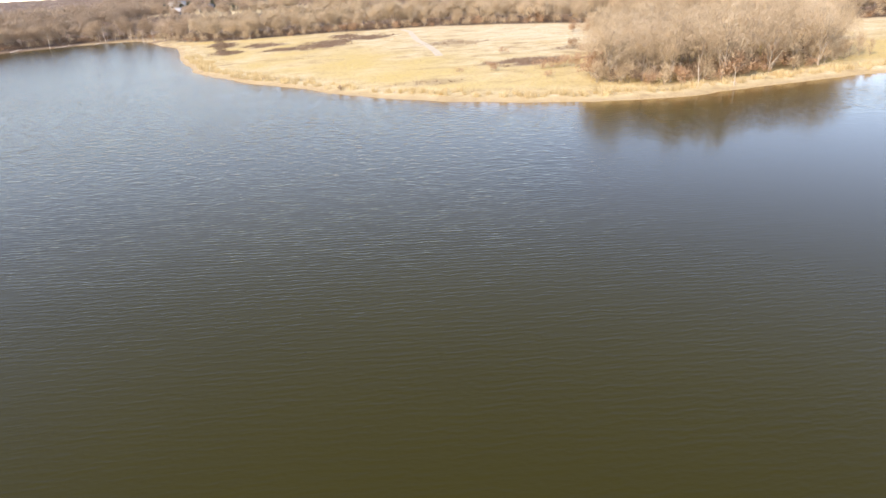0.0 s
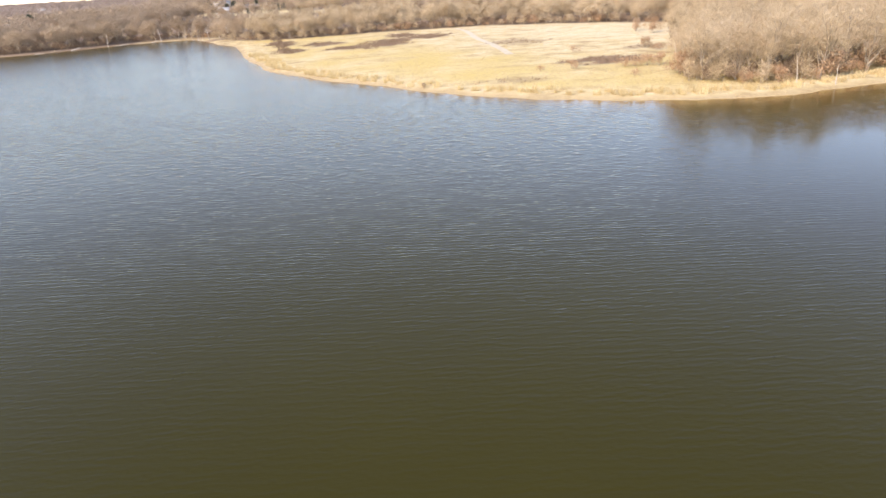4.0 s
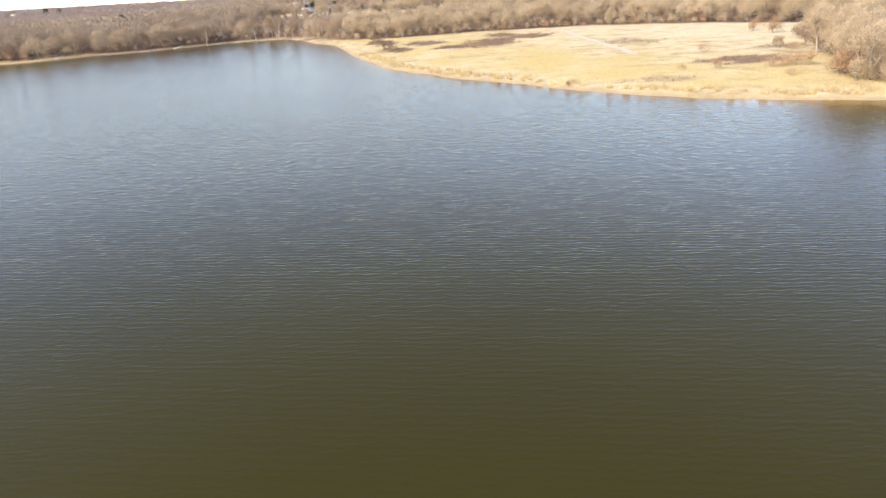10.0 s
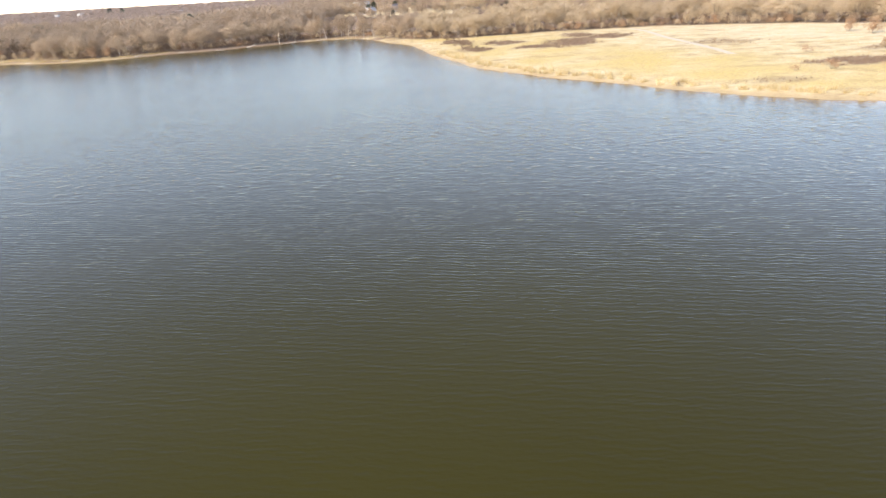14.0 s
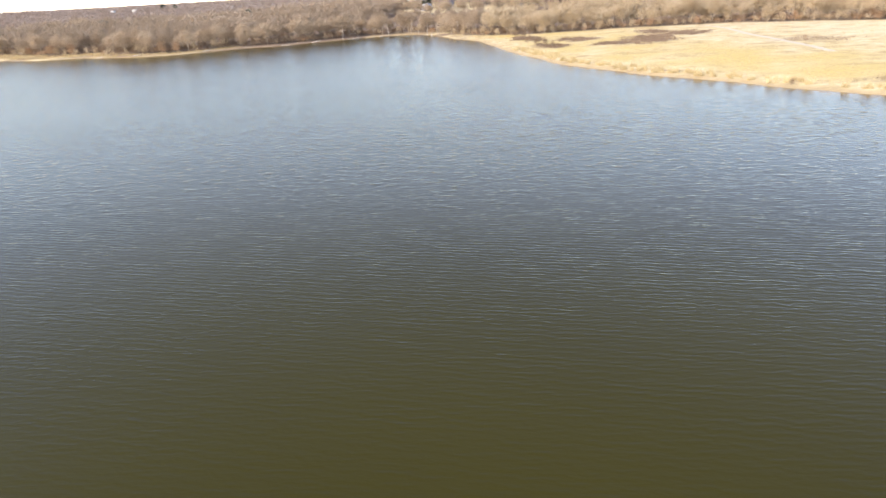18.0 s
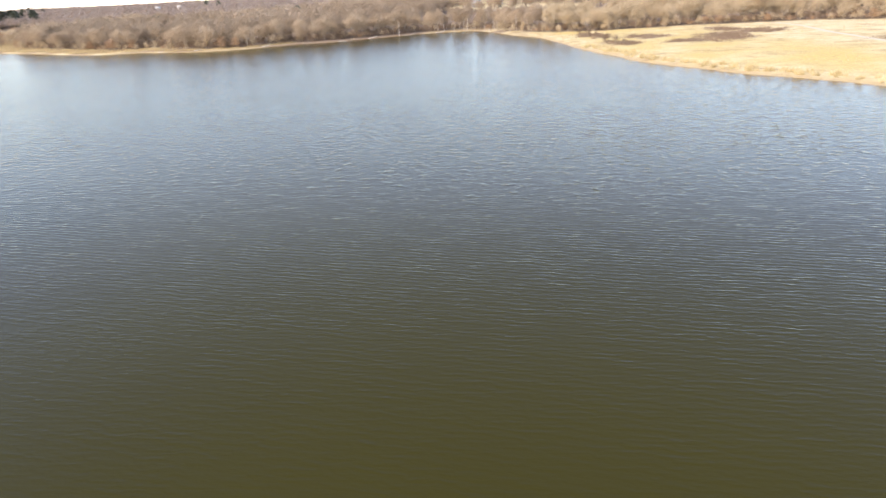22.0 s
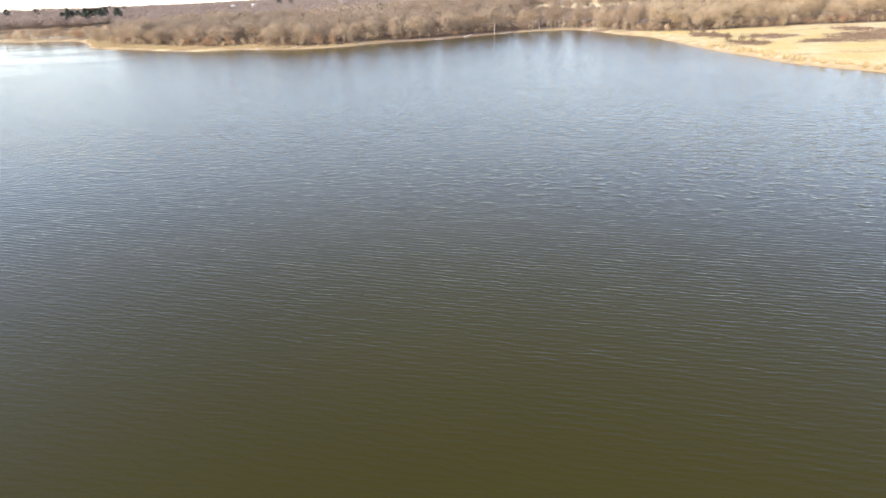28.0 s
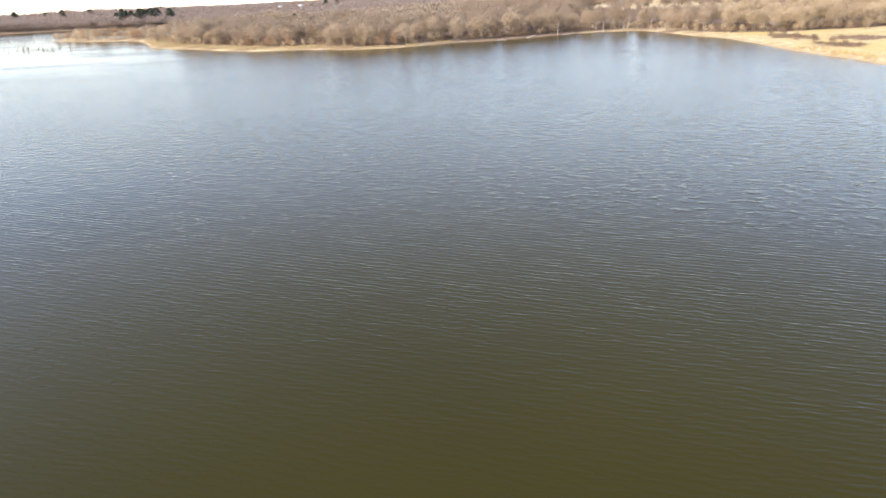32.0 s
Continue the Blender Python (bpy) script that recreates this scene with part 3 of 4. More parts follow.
X, Y = scatter(rng, -330, 250, 150, 420, 6.0)
d = signed(LAKE, X, Y)
e = wood_edge(X, Y, d)
keep = (e > 0.5) & (d > 3)
X, Y, d, e = X[keep], Y[keep], d[keep], e[keep]
front = (e < 9.5) & (X < 150)
fi = np.where(front)[0]
fi = fi[np.argsort(np.hypot(X[fi] + 25, Y[fi]))][:205]
Z = height(X, Y, d)
stood = set()
for i in fi:
    s, tw, wd = rng.uniform(0.75, 1.12), rng.uniform(0, 360), rng.uniform(0.9, 1.2)
    k = rng.randint(4) + (0 if X[i] > -58 else 4)
    if k not in stood:
        stood.add(k)
        mid_protos[k].matrix_basis = pose(X[i], Y[i], Z[i], 0, 0, tw) @ Matrix.Scale(s, 4)
    else:
        plant(mid_protos[k], X[i], Y[i], Z[i], s, tw, wd)
rest = np.ones(len(X), bool)
rest[fi] = False
low = 1 - 0.6 * (np.abs(X + 68) < 48) * (Y > 310)     # younger, lower trees below the farm's field
rest &= (e < 70) & (rng.uniform(size=len(X)) < np.where(e < 25, 1.0, 0.55))
for east in (True, False):
    wood, twig = [], []
    ri = np.where(rest & ((X > -58) == east))[0]
    kind = rng.randint(0, 4, len(ri))
    for k in range(4):
        q = ri[kind == k]
        S, T = rng.uniform(0.72, 1.28, len(q)) * low[q], rng.uniform(0, 6.28, len(q))
        wood.append(strew(mid_tmpl[k][0], X[q], Y[q], Z[q], S, T)), twig.append(strew(mid_tmpl[k][1], X[q], Y[q], Z[q], S, T))
    woods = tagged(new("winter_woods"), "pale tan winter woods behind the meadow" if east else "bare grey-brown winter woods above the west bank", "woods", kind="stuff")
    part("trunks", mesh_of("trunks", *joined(wood), BARK), woods)
    part("crowns", mesh_of("crowns", *joined(twig), TWIG if east else HAZY_TWIG), woods)

# ---- undergrowth inside the wood's edge ----
# brush set dense and dark to cover the sunlit floor and add shade
ut, ul, uc = bare_tree(130, 2.6, 0.55, 150, 0.8, 0.12, 5, 3, 0.05, broom=0.7)
X, Y = scatter(rng, -330, 240, 100, 345, 2.6)
d = signed(LAKE, X, Y)
e = np.maximum(wood_edge(X, Y, d), -signed(GROVE_LOOP, X, Y) - 0.5)
# on the shaded bank the dark brush runs to the water, deepening its shade
shady = (X > -150) & (X < -103)
k = (e > np.where(shady, -1.5, 0.8)) & (e < 11) & (d > np.where(shady, 1.6, 3))
X, Y, d = X[k], Y[k], d[k]
S, T = rng.uniform(0.5, 1.15, len(X)), rng.uniform(0, 6.28, len(X))
tagged(new("undergrowth", mesh_of("undergrowth", *strew(uc, X, Y, height(X, Y, d), S, T), BRUSH)), "dense brush under the trees, dark brown to deepen the shade at the wood's edge", "undergrowth", kind="stuff")

# ---- the far woods up to the skyline ----
def far_band(lo, hi, gap, scale):
    X, Y = scatter(rng, -2600, 1500, 120, 3600, gap)
    r = np.hypot(X + 25, Y)
    az = np.degrees(np.arctan2(-(X + 25), Y))
    k = (r > lo) & (r <= hi) & (az > -42) & (az < 64)
    X, Y = X[k], Y[k]
    d = signed(LAKE, X, Y)
    e = wood_edge(X, Y, d)
    k = (e > 2) & (d > 6) & ~((e < 70) & (X > -330) & (X < 250) & (Y < 420))
    return X[k], Y[k], height(X[k], Y[k], d[k]), np.full(k.sum(), scale)


def bay_shore():
    """The dense wood that stands close to the water on the far side of the bay."""
    X, Y = scatter(rng, -980, -540, 430, 720, 8.5)
    d = signed(LAKE, X, Y)
    k = (d > 2.5) & (d < 60) & (wood_edge(X, Y, d + 6) > 0)
    return X[k], Y[k], height(X[k], Y[k], d[k]), np.full(k.sum(), 0.861)


bands = [bay_shore()] + [far_band(*b) for b in ((250, 560, 8.5, 0.85), (560, 1100, 15, 0.86), (1100, 2000, 30, 0.87), (2000, 3600, 62, 0.88))]
X, Y, Z, S = [np.concatenate(c) for c in zip(*bands)]
wood, twig, near_twig = [], [], []
kind = rng.randint(0, 3, len(X)) + 3 * (S > 0.855)
for k in range(6):
    q = kind == k
    T, sc = rng.uniform(0, 6.28, q.sum()), S[q] * rng.uniform(0.6, 1.35, q.sum()) * (1 - 0.55 * (np.abs(X[q] + 74) < 50) * (Y[q] < 405))
    wide = np.interp(S[q], (0.85, 0.86, 0.87, 0.88), (1.3, 1.8, 3.0, 5.0))
    wood.append(strew(far_tmpl[k % 3][0], X[q], Y[q], Z[q], sc, T)), (near_twig if k < 3 else twig).append(strew(far_tmpl[k % 3][1], X[q], Y[q], Z[q], sc, T, wide))
far_woods = tagged(new("distant_woods"), "distant bare woods up to the skyline, coloured grey-brown for haze", "woods", kind="stuff")
part("trunks", mesh_of("trunks", *joined(wood), BARK), far_woods)
# the farthest crowns carry the haze in their twig colour
part("crowns", mesh_of("crowns", *joined(twig), FAR_HAZE_TWIG), far_woods)
part("crowns", mesh_of("crowns", *joined(near_twig), HAZY_TWIG), far_woods)

# ---- evergreens and far buildings ----
cedar_protos = []
for i in range(3):
    t, c = cedar(200 + i, 8.0, (2.4, 2.0, 3.0)[i], 1100)
    cedar_protos.append((t, c))
CEDARS = [(-567, 569, 15), (-580, 561, 15.5), (-556, 577, 14), (-590, 572, 13), (-548, 566, 12.5), (-571, 590, 14), (-604, 600, 12), (-717, 771, 10), (-735, 790, 9.5), (-705, 790, 9), (-760, 830, 10),
          (-486, 800, 10.5), (-474, 806, 10.5), (-208, 405, 8.5), (-283, 375, 8), (-60, 413, 3.6), (-88, 409, 3.8), (-70, 468, 7), (-84, 476, 7.5), (-96, 470, 7), (-52, 474, 6.5), (-62, 492, 8), (-110, 470, 7),
          (-122, 458, 7), (-40, 500, 7), (-135, 480, 7.5), (-20, 470, 6), (-150, 462, 7), (-64, 470, 6), (118, 214, 6), (-132, 492, 7), (-105, 500, 7)]
CEDARS = [(x, y, h * 0.72 if (y > 440 and x > -200) else h) for x, y, h in CEDARS]
CEDARS += [(-165 + 11 * (k * 7 % 16), 432 + 9 * (k * 5 % 13), 3.6 + 0.5 * (k % 4)) for k in range(26)]
CEDARS += [(-575 + 13 * (k % 4) - 40 * (k > 5), 575 + 8 * (k % 3), 11 + k % 4) for k in range(9)]
CEDARS += [(-770 - 14 * k + 9 * (k % 3), 715 - 17 * k + 21 * (k % 2), 9.0 + 1.5 * ((k * 7) % 3)) for k in range(9)]
for i, (x, y, h) in enumerate(CEDARS):
    t, c = cedar_protos[i % 3][:2]
    if i < 3:
        cedar_protos[i] = (t, c, tree_thing("evergreen_tree", t, [], c, BARK, CEDAR, "dark green conifer standing among bare winter woods", "tree", "evergreens in the woods"))
        cedar_protos[i][2].matrix_basis = pose(x, y, height([x], [y])[0], 0, 0, 40 * i) @ Matrix.Scale(h / 8, 4)
    else:
        plant(cedar_protos[i % 3][2], x, y, height([x], [y])[0], h / 8, 47 * i, rng.uniform(1.4, 2.0))


def box(lo, hi):
    x0, y0, z0 = lo
    x1, y1, z1 = hi
    V = np.array([(x0, y0, z0), (x1, y0, z0), (x1, y1, z0), (x0, y1, z0), (x0, y0, z1), (x1, y0, z1), (x1, y1, z1), (x0, y1, z1)], float)
    return V, np.array([(0, 3, 2, 1), (4, 5, 6, 7), (0, 1, 5, 4), (1, 2, 6, 5), (2, 3, 7, 6), (3, 0, 4, 7)])


def farmhouse(x, y, turn, w, dp, eave, ridge, roof_mat, label):
    """A gabled building: walls, roof slabs with eaves, door, windows, chimney."""
    root = new("house")
    gable = np.array([(-w / 2, -dp / 2, -0.6), (w / 2, -dp / 2, -0.6), (w / 2, dp / 2, -0.6), (-w / 2, dp / 2, -0.6), (-w / 2, -dp / 2, eave), (w / 2, -dp / 2, eave), (w / 2, dp / 2, eave), (-w / 2, dp / 2, eave),
                      (-w / 2, 0, ridge), (w / 2, 0, ridge)])
    tri = np.array([(0, 1, 5), (0, 5, 4), (2, 3, 7), (2, 7, 6), (1, 2, 6), (1, 6, 5), (5, 6, 9), (3, 0, 4), (3, 4, 7), (4, 8, 7)])
    part("wall", mesh_of("wall", gable, tri, WHITE_WALL), root)
    for sgn in (-1, 1):
        o = dp / 2 + 0.45
        e = eave - 0.45 * (ridge - eave) / (dp / 2)
        V = [(sx * (w / 2 + 0.4), q[0] * sgn, q[1] + up) for up in (0.05, 0.22) for sx, q in ((-1, (o, e)), (1, (o, e)), (1, (0, ridge)), (-1, (0, ridge)))]
        part("roof", mesh_of("roof", V, [(0, 3, 2, 1), (4, 5, 6, 7), (0, 1, 5, 4), (1, 2, 6, 5), (2, 3, 7, 6), (3, 0, 4, 7)], roof_mat), root)
    part("door", mesh_of("door", *box((-0.5, -dp / 2 - 0.06, 0), (0.5, -dp / 2 - 0.003, 2.05)), GREY_ROOF), root)
    for k in (-0.32, 0.32):
        fr = part("window", mesh_of("window", *box((k * w - 0.65, -dp / 2 - 0.08, 0.9), (k * w + 0.65, -dp / 2 - 0.003, 2.1)), WHITE_WALL), root)
        part("pane", mesh_of("pane", *box((k * w - 0.55, -dp / 2 - 0.1, 1.0), (k * w + 0.55, -dp / 2 - 0.083, 2.0)), GLASS_DARK), fr)
    part("chimney", mesh_of("chimney", *box((w * 0.28, -0.35, eave), (w * 0.28 + 0.7, 0.35, ridge + 0.8)), GREY_ROOF), root)
    root.matrix_basis = pose(x, y, height([x], [y])[0], 0, 0, turn)
    return tagged(root, label, "house", "far farmhouses")


for x, y, ztop, w, dp, turn, pale in HOUSES:
    hgt = 4.8 if w > 9 else 4.0
    farmhouse(x, y, turn, w, dp, hgt - 2.0, hgt, PALE_ROOF if pale else GREY_ROOF, "white farm building with a pale metal roof among trees" if pale else "small white house with a grey roof among trees")

# ---- dead trees of the flooded cove, the spit and the grove ----
def dead_trunk(seed, h, rad, stubs):
    """A bleached trunk with a snapped top and a few broken branches."""
    r = np.random.RandomState(seed)
    tp = bend(r, (0, 0, -0.9), (r.normal(0, 0.05), r.normal(0, 0.05), 1), h + 0.9, 6, 0.1, 0.05)
    root = new("dead_tree")
    part("trunk", mesh_of("trunk", *tube(tp, rad * np.array((1, 0.85, 0.7, 0.58, 0.45, 0.25)), 6), DEAD, True), root)
    for k in range(stubs):
        f = r.uniform(0.35, 0.95) * 5
        j = min(int(f), 4)
        s = tp[j] + (tp[j + 1] - tp[j]) * (f - j)
        az = r.uniform(0, 6.28)
        bp = bend(r, s, (math.cos(az) * 0.8, math.sin(az) * 0.8, 0.6), h * r.uniform(0.14, 0.34), 4, 0.5, 0.15)
        part("branch", mesh_of("branch", *tube(bp, rad * np.array((0.36, 0.28, 0.2, 0.08)), 4), DEAD, True), root)
    return root


dead_protos = [dead_trunk(300 + k, h, r, s) for k, (h, r, s) in enumerate(((6.0, 0.18, 4), (5.0, 0.17, 3), (7.0, 0.18, 6), (3.6, 0.16, 1)))]
for p in dead_protos:
    tagged(p, "bleached dead tree trunk standing at the swampy head of the cove", "dead tree", "dead trunks in the cove")
COVE_DEAD = [(-98, 292), (-94, 291), (-89, 295), (-88, 285), (-85, 290), (-80, 281), (-78, 280), (-77, 274), (-76, 283), (-74, 276), (-74, 294), (-70, 286), (-69, 273), (-68, 291), (-67, 278), (-66, 300),
             (-65, 283), (-64, 289), (-62, 298), (-62, 282), (-61, 278), (-60, 297), (-72, 303), (-79, 299), (-84, 298), (-58, 290), (-104, 293), (-82, 305)]
COVE_DEAD += [(-62 - 3.1 * (k * 5 % 13), 293 + 1.7 * (k * 7 % 11)) for k in range(20)]
for i, (x, y) in enumerate(COVE_DEAD):
    z = max(height([x], [y])[0], -0.6)
    s = rng.uniform(0.5, 0.9)
    if i < 4:
        dead_protos[i].matrix_basis = pose(x, y, z, 0, 0, 70 * i) @ Matrix.Scale(s, 4)
    else:
        plant(dead_protos[rng.randint(4)], x, y, z, s, rng.uniform(0, 360))
snag = dead_trunk(320, 5.6, 0.15, 2)
snag.matrix_basis = pose(-114, 278, height([-114], [278])[0], 0, 3, 0)
tagged(snag, "lone pale dead trunk standing on the shaded bank", "dead tree")
for (x, y, h, s) in ((64, 103.3, 3.3, 330), (69, 106.4, 4.0, 331), (68.4, 100.5, 3.0, 332)):
    q = dead_trunk(s, h, 0.10, 1)
    q.matrix_basis = pose(x, y, height([x], [y])[0], 0, 0, 0)
    tagged(q, "pale broken dead pole standing before the lakeside grove", "dead tree", "dead poles by the grove")


def drift_log(seed, x, y, ln, turn, rad=0.18):
    r = np.random.RandomState(seed)
    root = new("fallen_log")
    lp = bend(r, (0, 0, 0), (1, 0, 0.04), ln, 5, 0.05, 0.06)
    part("stem", mesh_of("stem", *tube(lp, rad * np.array((1, 0.9, 0.75, 0.55, 0.3)), 7), DEAD, True), root)
    for k in (2, 3):
        part("branch", mesh_of("branch", *tube(bend(r, lp[k], (0.5, r.choice((-0.7, 0.7)), 0.6), ln * 0.3, 4, 0.3, 0.15), rad * np.array((0.4, 0.3, 0.2, 0.08)), 4), DEAD, True), root)
    root.matrix_basis = pose(x, y, max(height([x], [y])[0], -0.05) + rad * 0.7, 0, 0, turn)
    return tagged(root, "sun-bleached fallen log lying along the waterline", "log", "driftwood on the west bank")


for i, (x, y, ln, tn) in enumerate(((-112.5, 279.5, 4.5, 35), (-110.5, 281, 4.0, 50), (-133, 259.5, 3.5, 20), (-146, 255.5, 4, 35), (-158, 245.5, 3.2, 40), (-180, 236, 3, 5), (-196, 238.4, 3.5, -15), (-101, 288, 3.5, 15), (-124, 268.5, 4, 40))):
    drift_log(340 + i, x, y, ln, tn)

# drowned stems in the shallows round the spit
def drowned(seed, h):
    r = np.random.RandomState(seed)
    ps = [tube(bend(r, (r.normal(0, 0.25), r.normal(0, 0.25), -1.2), (r.normal(0, 0.12), r.normal(0, 0.12), 1), (h + 1.2) * r.uniform(0.6, 1), 4, 0.1, 0.06), np.array((0.09, 0.08, 0.06, 0.03)), 4) for _ in range(3)]
    return mesh_of("drowned_stump", *joined(ps), BARK, True)


stump_meshes = [drowned(360 + k, h) for k, h in enumerate((2.3, 1.7, 2.9))]
for i in range(120):
    x, y = (-388 + rng.normal(0, 36), 284 + rng.normal(0, 13)) if i < 75 else (-512 + rng.normal(0, 30), 386 + rng.normal(0, 14))
    if signed(LAKE, [x], [y])[0] > -2:
        continue
    o = new("drowned_stump", stump_meshes[i % 3])
    o.matrix_basis = pose(x, y, 0, 0, 0, rng.uniform(0, 360)) @ Matrix.Scale(rng.uniform(0.7, 1.2), 4)
    tagged(o, "thin dark drowned stems standing in calm shallow water", "stump", "drowned stumps off the spit")

# ---- shrubs ----
shrub_things = []
for i, (st, cr) in enumerate(leaf_protos):
    root = new("shrub")
    part("woody_base", mesh_of("woody_base", *st, BARK, True), root)
    part("foliage", mesh_of("foliage", *cr, RUST), root)
    shrub_things.append(tagged(root, ("young oak still holding russet dead leaves at the wood's edge", "russet-leaved shrub on dry grass", "low rust-brown bush in straw-coloured grass")[i], "shrub", "russet shrubs"))
brush_things = []
for i in range(2):
    t, l, c = bare_tree(120 + i, (3.2, 2.4)[i], (0.5, 0.6)[i], 520, 0.7, 0.05, 6, 3, 0.05)
    brush_things.append(tree_thing("thicket_bush", joined([t] + l), [], c, BARK, (TWIG, BRUSH)[i], ("pale bare thicket bush at the foot of the trees", "dark brown bare bush in dry grass")[i], "bush", "bare bushes"))
placed = {}


def put(proto, x, y, s, wide=1.0):
    z = height([x], [y])[0]
    if proto.name not in placed:
        placed[proto.name] = 1
        proto.matrix_basis = pose(x, y, z, 0, 0, rng.uniform(0, 360)) @ Matrix.Scale(s, 4)
    else:
        plant(proto, x, y, z, s, rng.uniform(0, 360), wide)


for x, y, k, s in ((42, 158, 2, 0.9), (35, 130, 1, 0.7), (58, 158, 1, 1.0), (58.6, 152, 2, 1.0), (49, 129, 1, 0.9), (51, 128, 1, 1.0), (44.4, 128, 2, 1.0), (43.3, 118, 2, 0.7), (29, 130, 2, 0.6), (46.5, 128.5, 2, 1.1),
                   (71, 191, 0, 1.1), (69, 200, 0, 0.9)):
    put(shrub_things[k], x, y, s)
for x, y, s in ((6.7, 121.0, 0.36), (-36, 214, 0.7), (-33, 206, 0.8), (-31, 202, 0.6), (-35, 221, 0.6), (-40, 238, 0.8), (-43, 245, 0.7), (-38, 230, 0.6), (-29, 197, 0.5), (53, 110, 0.9), (50.5, 112, 0.8), (51, 118, 0.9), (-51.6, 268, 0.9), (-49, 266, 0.8), (52, 108.5, 0.75), (55.5, 122, 1.0)):
    put(brush_things[1], x, y, s, 1.2)
for x, y, s in ((100.7, 121.5, 1.2), (102.8, 121.8, 1.35), (104.2, 121, 1.0), (105.5, 126, 1.1), (98, 119, 0.9), (107.5, 128, 1.0)):
    put(brush_things[0], x, y, s, 0.6)
# along the foot of the grove, of the treeline and of the west bank's woods
X, Y = scatter(rng, 46, 112, 101, 196, 2.7)
g = signed(GROVE_LOOP, X, Y)
front_g = np.where((g > -4.5) & (g < 0.6) & (Y - 0.3 * X < 103))[0]
for i in front_g:
    u = rng.uniform()
    put(shrub_things[rng.randint(3)] if u < 0.2 + 0.25 * (X[i] > 66) else brush_things[0], X[i], Y[i], rng.uniform(0.6, 1.25), 1.1)
X, Y = scatter(rng, -330, 160, 180, 330, 4.2)
d = signed(LAKE, X, Y)
e = wood_edge(X, Y, d)
q = np.where((e > -2.2) & (e < 3.5) & (d > 3.5))[0]
q = q[np.argsort(np.hypot(X[q] + 25, Y[q]))][:165]
for i in q:
    u = rng.uniform()
    put(shrub_things[rng.randint(2) if u < 0.16 else 2] if u < 0.25 else brush_things[0], X[i], Y[i], rng.uniform(0.6, 1.15), 1.15)
# the thicket that thins out along the spit
X, Y = scatter(rng, -490, -318, 290, 400, 6.2)
d = signed(LAKE, X, Y)
q = np.where((d > 2.5) & (d < 30) & (rng.uniform(size=len(X)) < np.interp(X, (-480, -330), (0.55, 0.9))))[0]
for i in q:
    if rng.uniform() < np.interp(X[i], (-430, -340), (0.06, 0.5)):
        plant(mid_protos[4 + rng.randint(4)], X[i], Y[i], height([X[i]], [Y[i]])[0], rng.uniform(0.5, 0.9), rng.uniform(0, 360), 1.2)
    else:
        put(brush_things[0] if rng.uniform() < 0.8 else shrub_things[0], X[i], Y[i], rng.uniform(0.9, 1.7), 1.35)

# ---- the track across the meadow ----
tp = smooth_loop([(27, 163), (26.4, 184), (24.6, 200), (23.6, 218), (22.6, 243), (20, 250)], 8)[:40]
tn = np.gradient(tp, axis=0)
tn /= np.linalg.norm(tn, axis=1)[:, None]
side = np.c_[-tn[:, 1], tn[:, 0]]
rows = []
for k in (-0.95, -0.5, 0, 0.5, 0.95):
    q = tp + side * (k + 0.25 * ripple(tp[:, 0], tp[:, 1], 9, 31))[:, None] if abs(k) > 0.9 else tp + side * k
    rows.append(np.c_[q, height(q[:, 0], q[:, 1]) + (0.07 if abs(k) < 0.9 else 0.03)])
V = np.stack(rows, 1).reshape(-1, 3)
F = [(i * 5 + k, i * 5 + k + 1, (i + 1) * 5 + k + 1, (i + 1) * 5 + k) for i in range(len(tp) - 1) for k in range(4)]
tagged(new("dirt_track", mesh_of("dirt_track", V, F, TRACK_DIRT, True)), "pale bare dirt track crossing the straw meadow", "track", kind="structure")

# ---- grasses ----
def tuft(seed, n, h, rad, w, splay=0.35):
    r = np.random.RandomState(seed)
    O = np.c_[r.normal(0, rad, (n, 2)), np.full(n, -0.05)]
    D = unit(np.c_[r.normal(0, splay, (n, 2)), np.ones(n)])
    return slivers(r, O, D, h * r.uniform(0.5, 1.15, n), w * r.uniform(0.7, 1.3, n))


def strew_kind(tmpls, X, Y, Z, S):
    kind = rng.randint(0, len(tmpls), len(X))
    return joined([strew(t, X[kind == k], Y[kind == k], Z[kind == k], S[kind == k], rng.uniform(0, 6.28, (kind == k).sum())) for k, t in enumerate(tmpls)])


reed_protos = [mesh_of("reed_clump", *tuft(400 + k, 70, (1.5, 1.3, 1.15)[k], (0.34, 0.4, 0.3)[k], 0.06, 0.27), REED) for k in range(3)]
X, Y = scatter(rng, -48, 104, 96, 215, 1.9, 0.5)
d = signed(LAKE, X, Y)
off = step(25, 0, X)
k = (d > 2.4 - off) & (d < 6.0 - 1.2 * off + 2.2 * ripple(X, Y, 12, 33)) & (signed(GROVE_LOOP, X, Y) > 0.3) & (Y < 205)
X, Y, d = X[k], Y[k], d[k]
o = np.argsort(d + 0.02 * np.hypot(X - 20, Y - 110))[:290]
for i in o:
    c = new("reed_clump", reed_protos[rng.randint(3)])
    c.matrix_basis = pose(X[i], Y[i], height([X[i]], [Y[i]])[0], 0, 0, rng.uniform(0, 360)) @ Matrix.Scale(rng.uniform(0.6, 1.15), 4)
    tagged(c, "clump of dry straw-coloured reeds on the lakeshore", "reeds", "reed clumps along the shore")

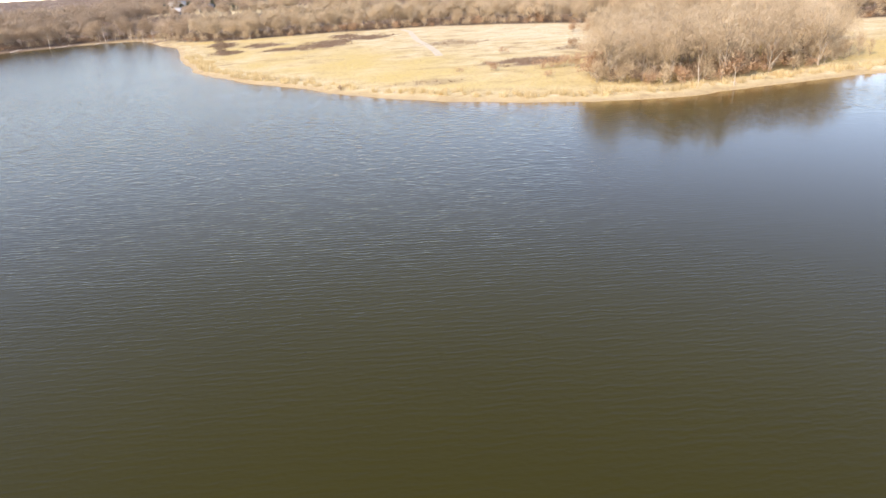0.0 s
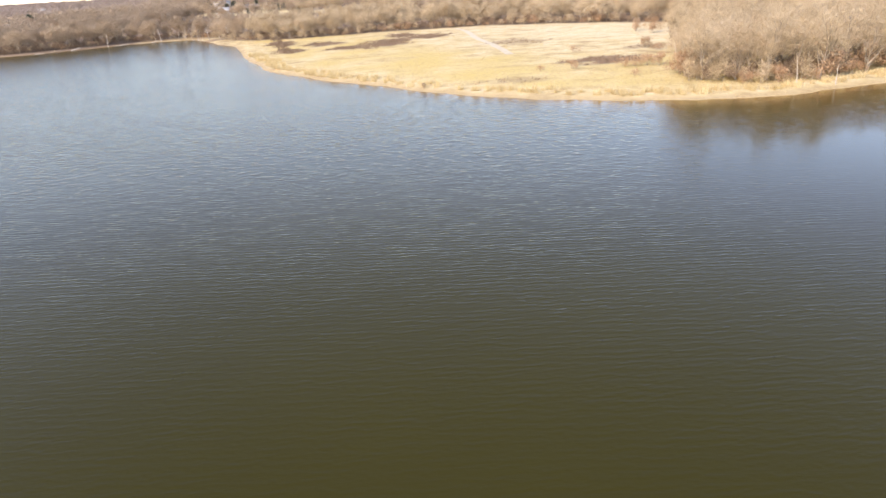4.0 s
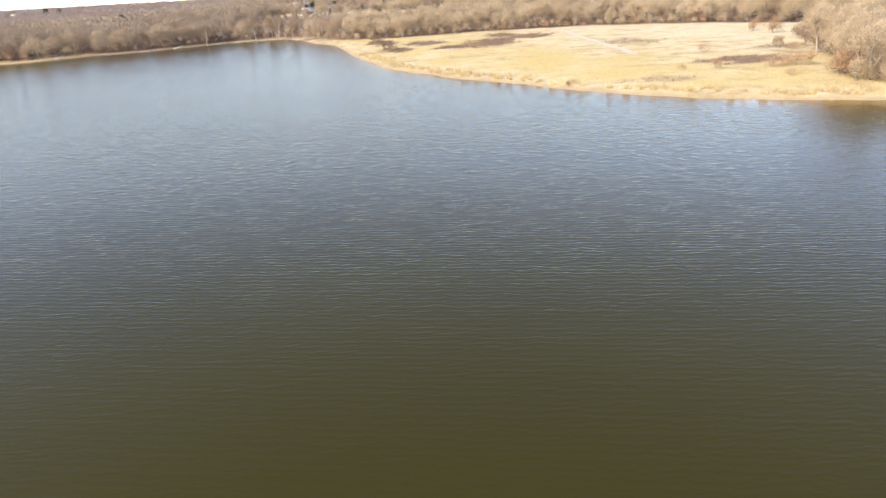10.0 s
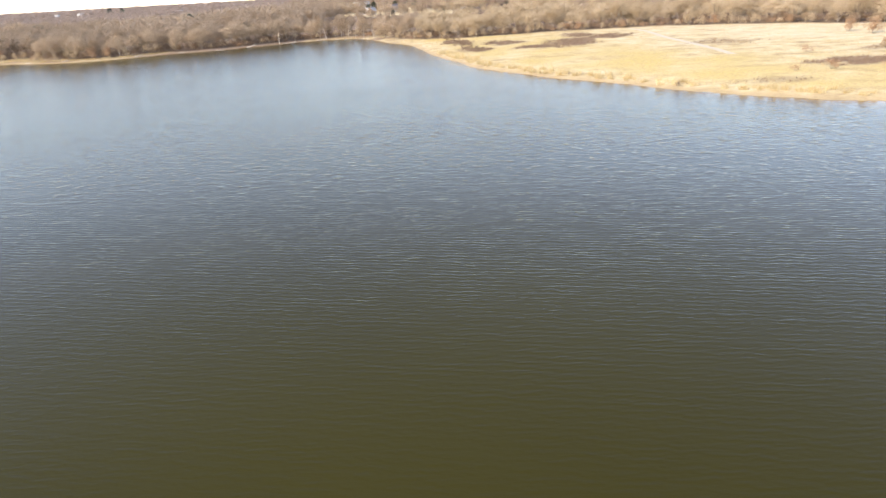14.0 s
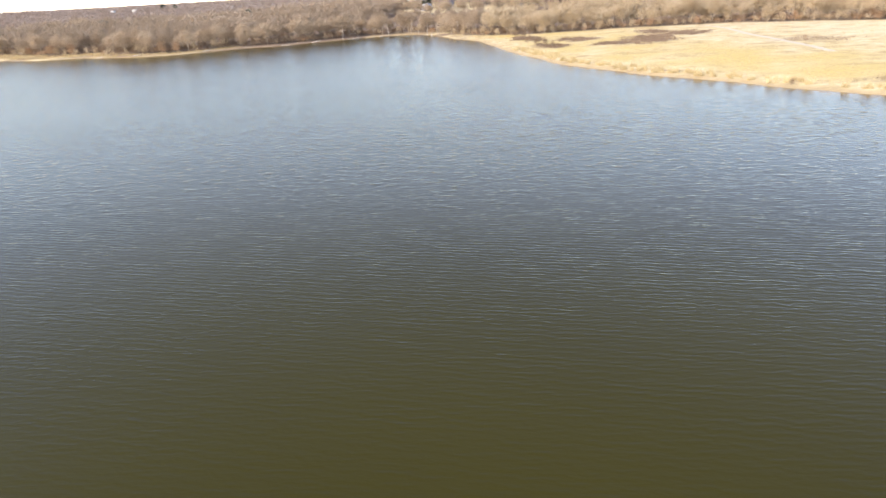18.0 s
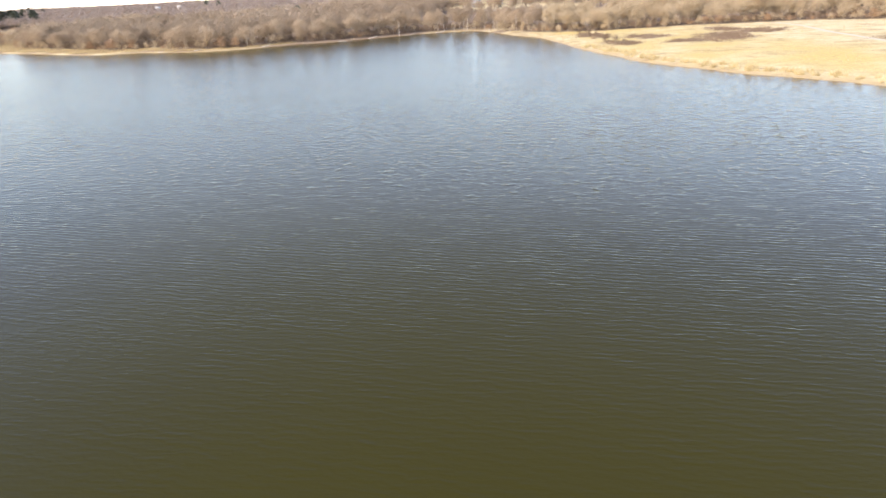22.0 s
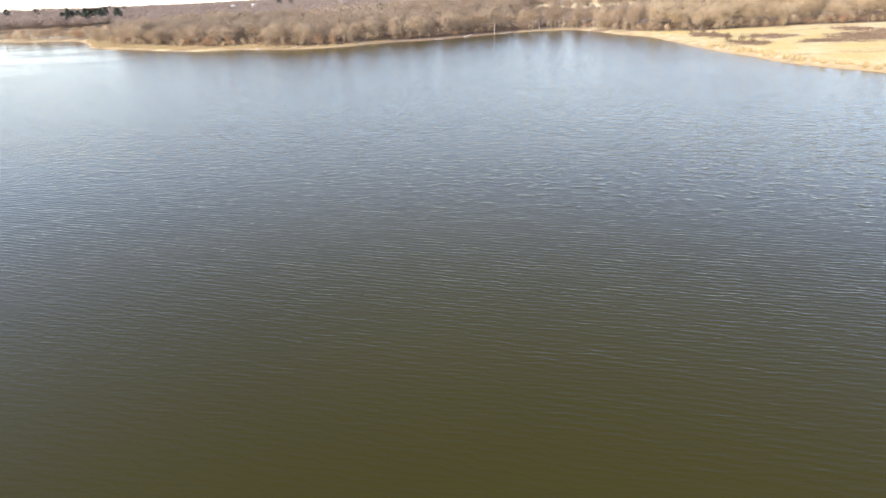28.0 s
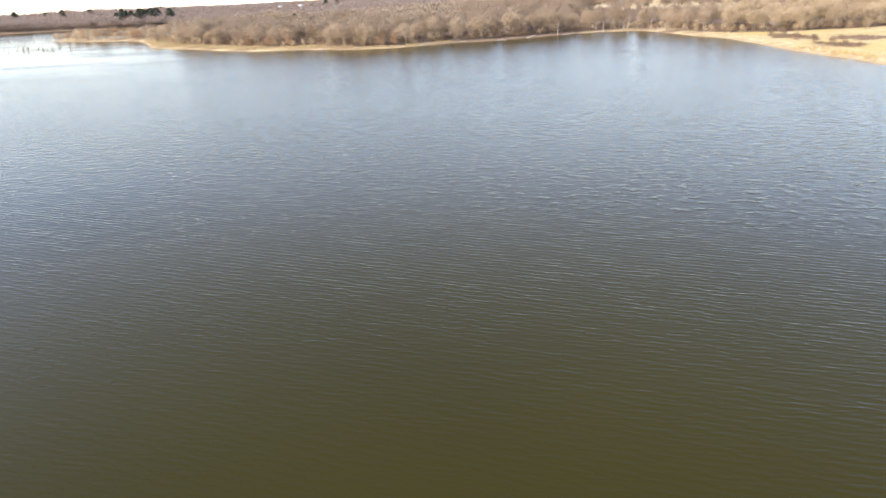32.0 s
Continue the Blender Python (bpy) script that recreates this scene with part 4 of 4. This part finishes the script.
grass_tmpl = [tuft(410 + k, 6, 0.5, 0.16, 0.05) for k in range(4)]
tall_tmpl = [tuft(420 + k, 12, 1.15, 0.3, 0.06, 0.25) for k in range(3)]
n = 30000
X, Y = rng.uniform(-70, 150, n), rng.uniform(98, 290, n)
d = signed(LAKE, X, Y)
k = (d > 1.2) & (signed(MEADOW, X, Y) < 1) & (signed(GROVE_LOOP, X, Y) > -2) & (patch_mask(X, Y) < 0.6) & (np.hypot(X - 25, (Y - 205) * 0) > 2.4)
X, Y, d = X[k], Y[k], d[k]
S = rng.uniform(0.5, 1.2, len(X)) * (0.8 + 0.5 * ripple(X, Y, 18, 41))
grass_a = strew_kind(grass_tmpl, X, Y, height(X, Y, d), S)
n = 60000
X, Y = rng.uniform(-480, 110, n), rng.uniform(96, 400, n)
d = signed(LAKE, X, Y)
k = (d > 1.0) & (d < np.where(X < -60, 5, 9) + 3 * ripple(X, Y, 10, 42)) & (signed(GROVE_LOOP, X, Y) > -1) & ~((X > -150) & (X < -104) & (ripple(X, Y, 12, 44) < 0.25)) & ~((X < -62) & (ripple(X, Y, 16, 45) < 0.02))
X, Y, d = X[k], Y[k], d[k]
S = rng.uniform(0.4, 1.0, len(X)) * np.where(d < 4, 0.45, np.where(X > -50, 0.65, 0.95))
grass_b = strew_kind(tall_tmpl, X, Y, height(X, Y, d), S)
n = 60000
X, Y = rng.uniform(-350, -150, n), rng.uniform(232, 345, n)
d = signed(LAKE, X, Y)
k = (d > 1.5) & (d < 24) & (wood_edge(X, Y, d) < 1.5) & (ripple(X, Y, 9, 46) > -0.25)
X, Y, d = X[k], Y[k], d[k]
grass_c = strew_kind(tall_tmpl, X, Y, height(X, Y, d), rng.uniform(0.3, 0.85, len(X)))
dry = tagged(new("dry_grass"), "straw-yellow winter grass covering the meadow and banks", "grass", kind="stuff")
part("meadow_grass", mesh_of("meadow_grass", *grass_a, STRAW), dry)
part("shore_grass", mesh_of("shore_grass", *grass_b, REED), dry)
part("shore_grass", mesh_of("shore_grass", *grass_c, STRAW), dry)
n = 60000
X, Y = rng.uniform(-48, 75, n), rng.uniform(115, 260, n)
k = patch_mask(X, Y) > rng.uniform(0.25, 0.95, n)
X, Y = X[k], Y[k]
brush_patch = strew_kind([tuft(430 + k, 7, 0.6, 0.2, 0.07, 0.5) for k in range(3)], X, Y, height(X, Y), rng.uniform(0.5, 1.2, len(X)))
tagged(new("brown_brush", mesh_of("brown_brush", *brush_patch, BRUSH)), "dark brown low brush in patches on the meadow", "brush", kind="stuff")
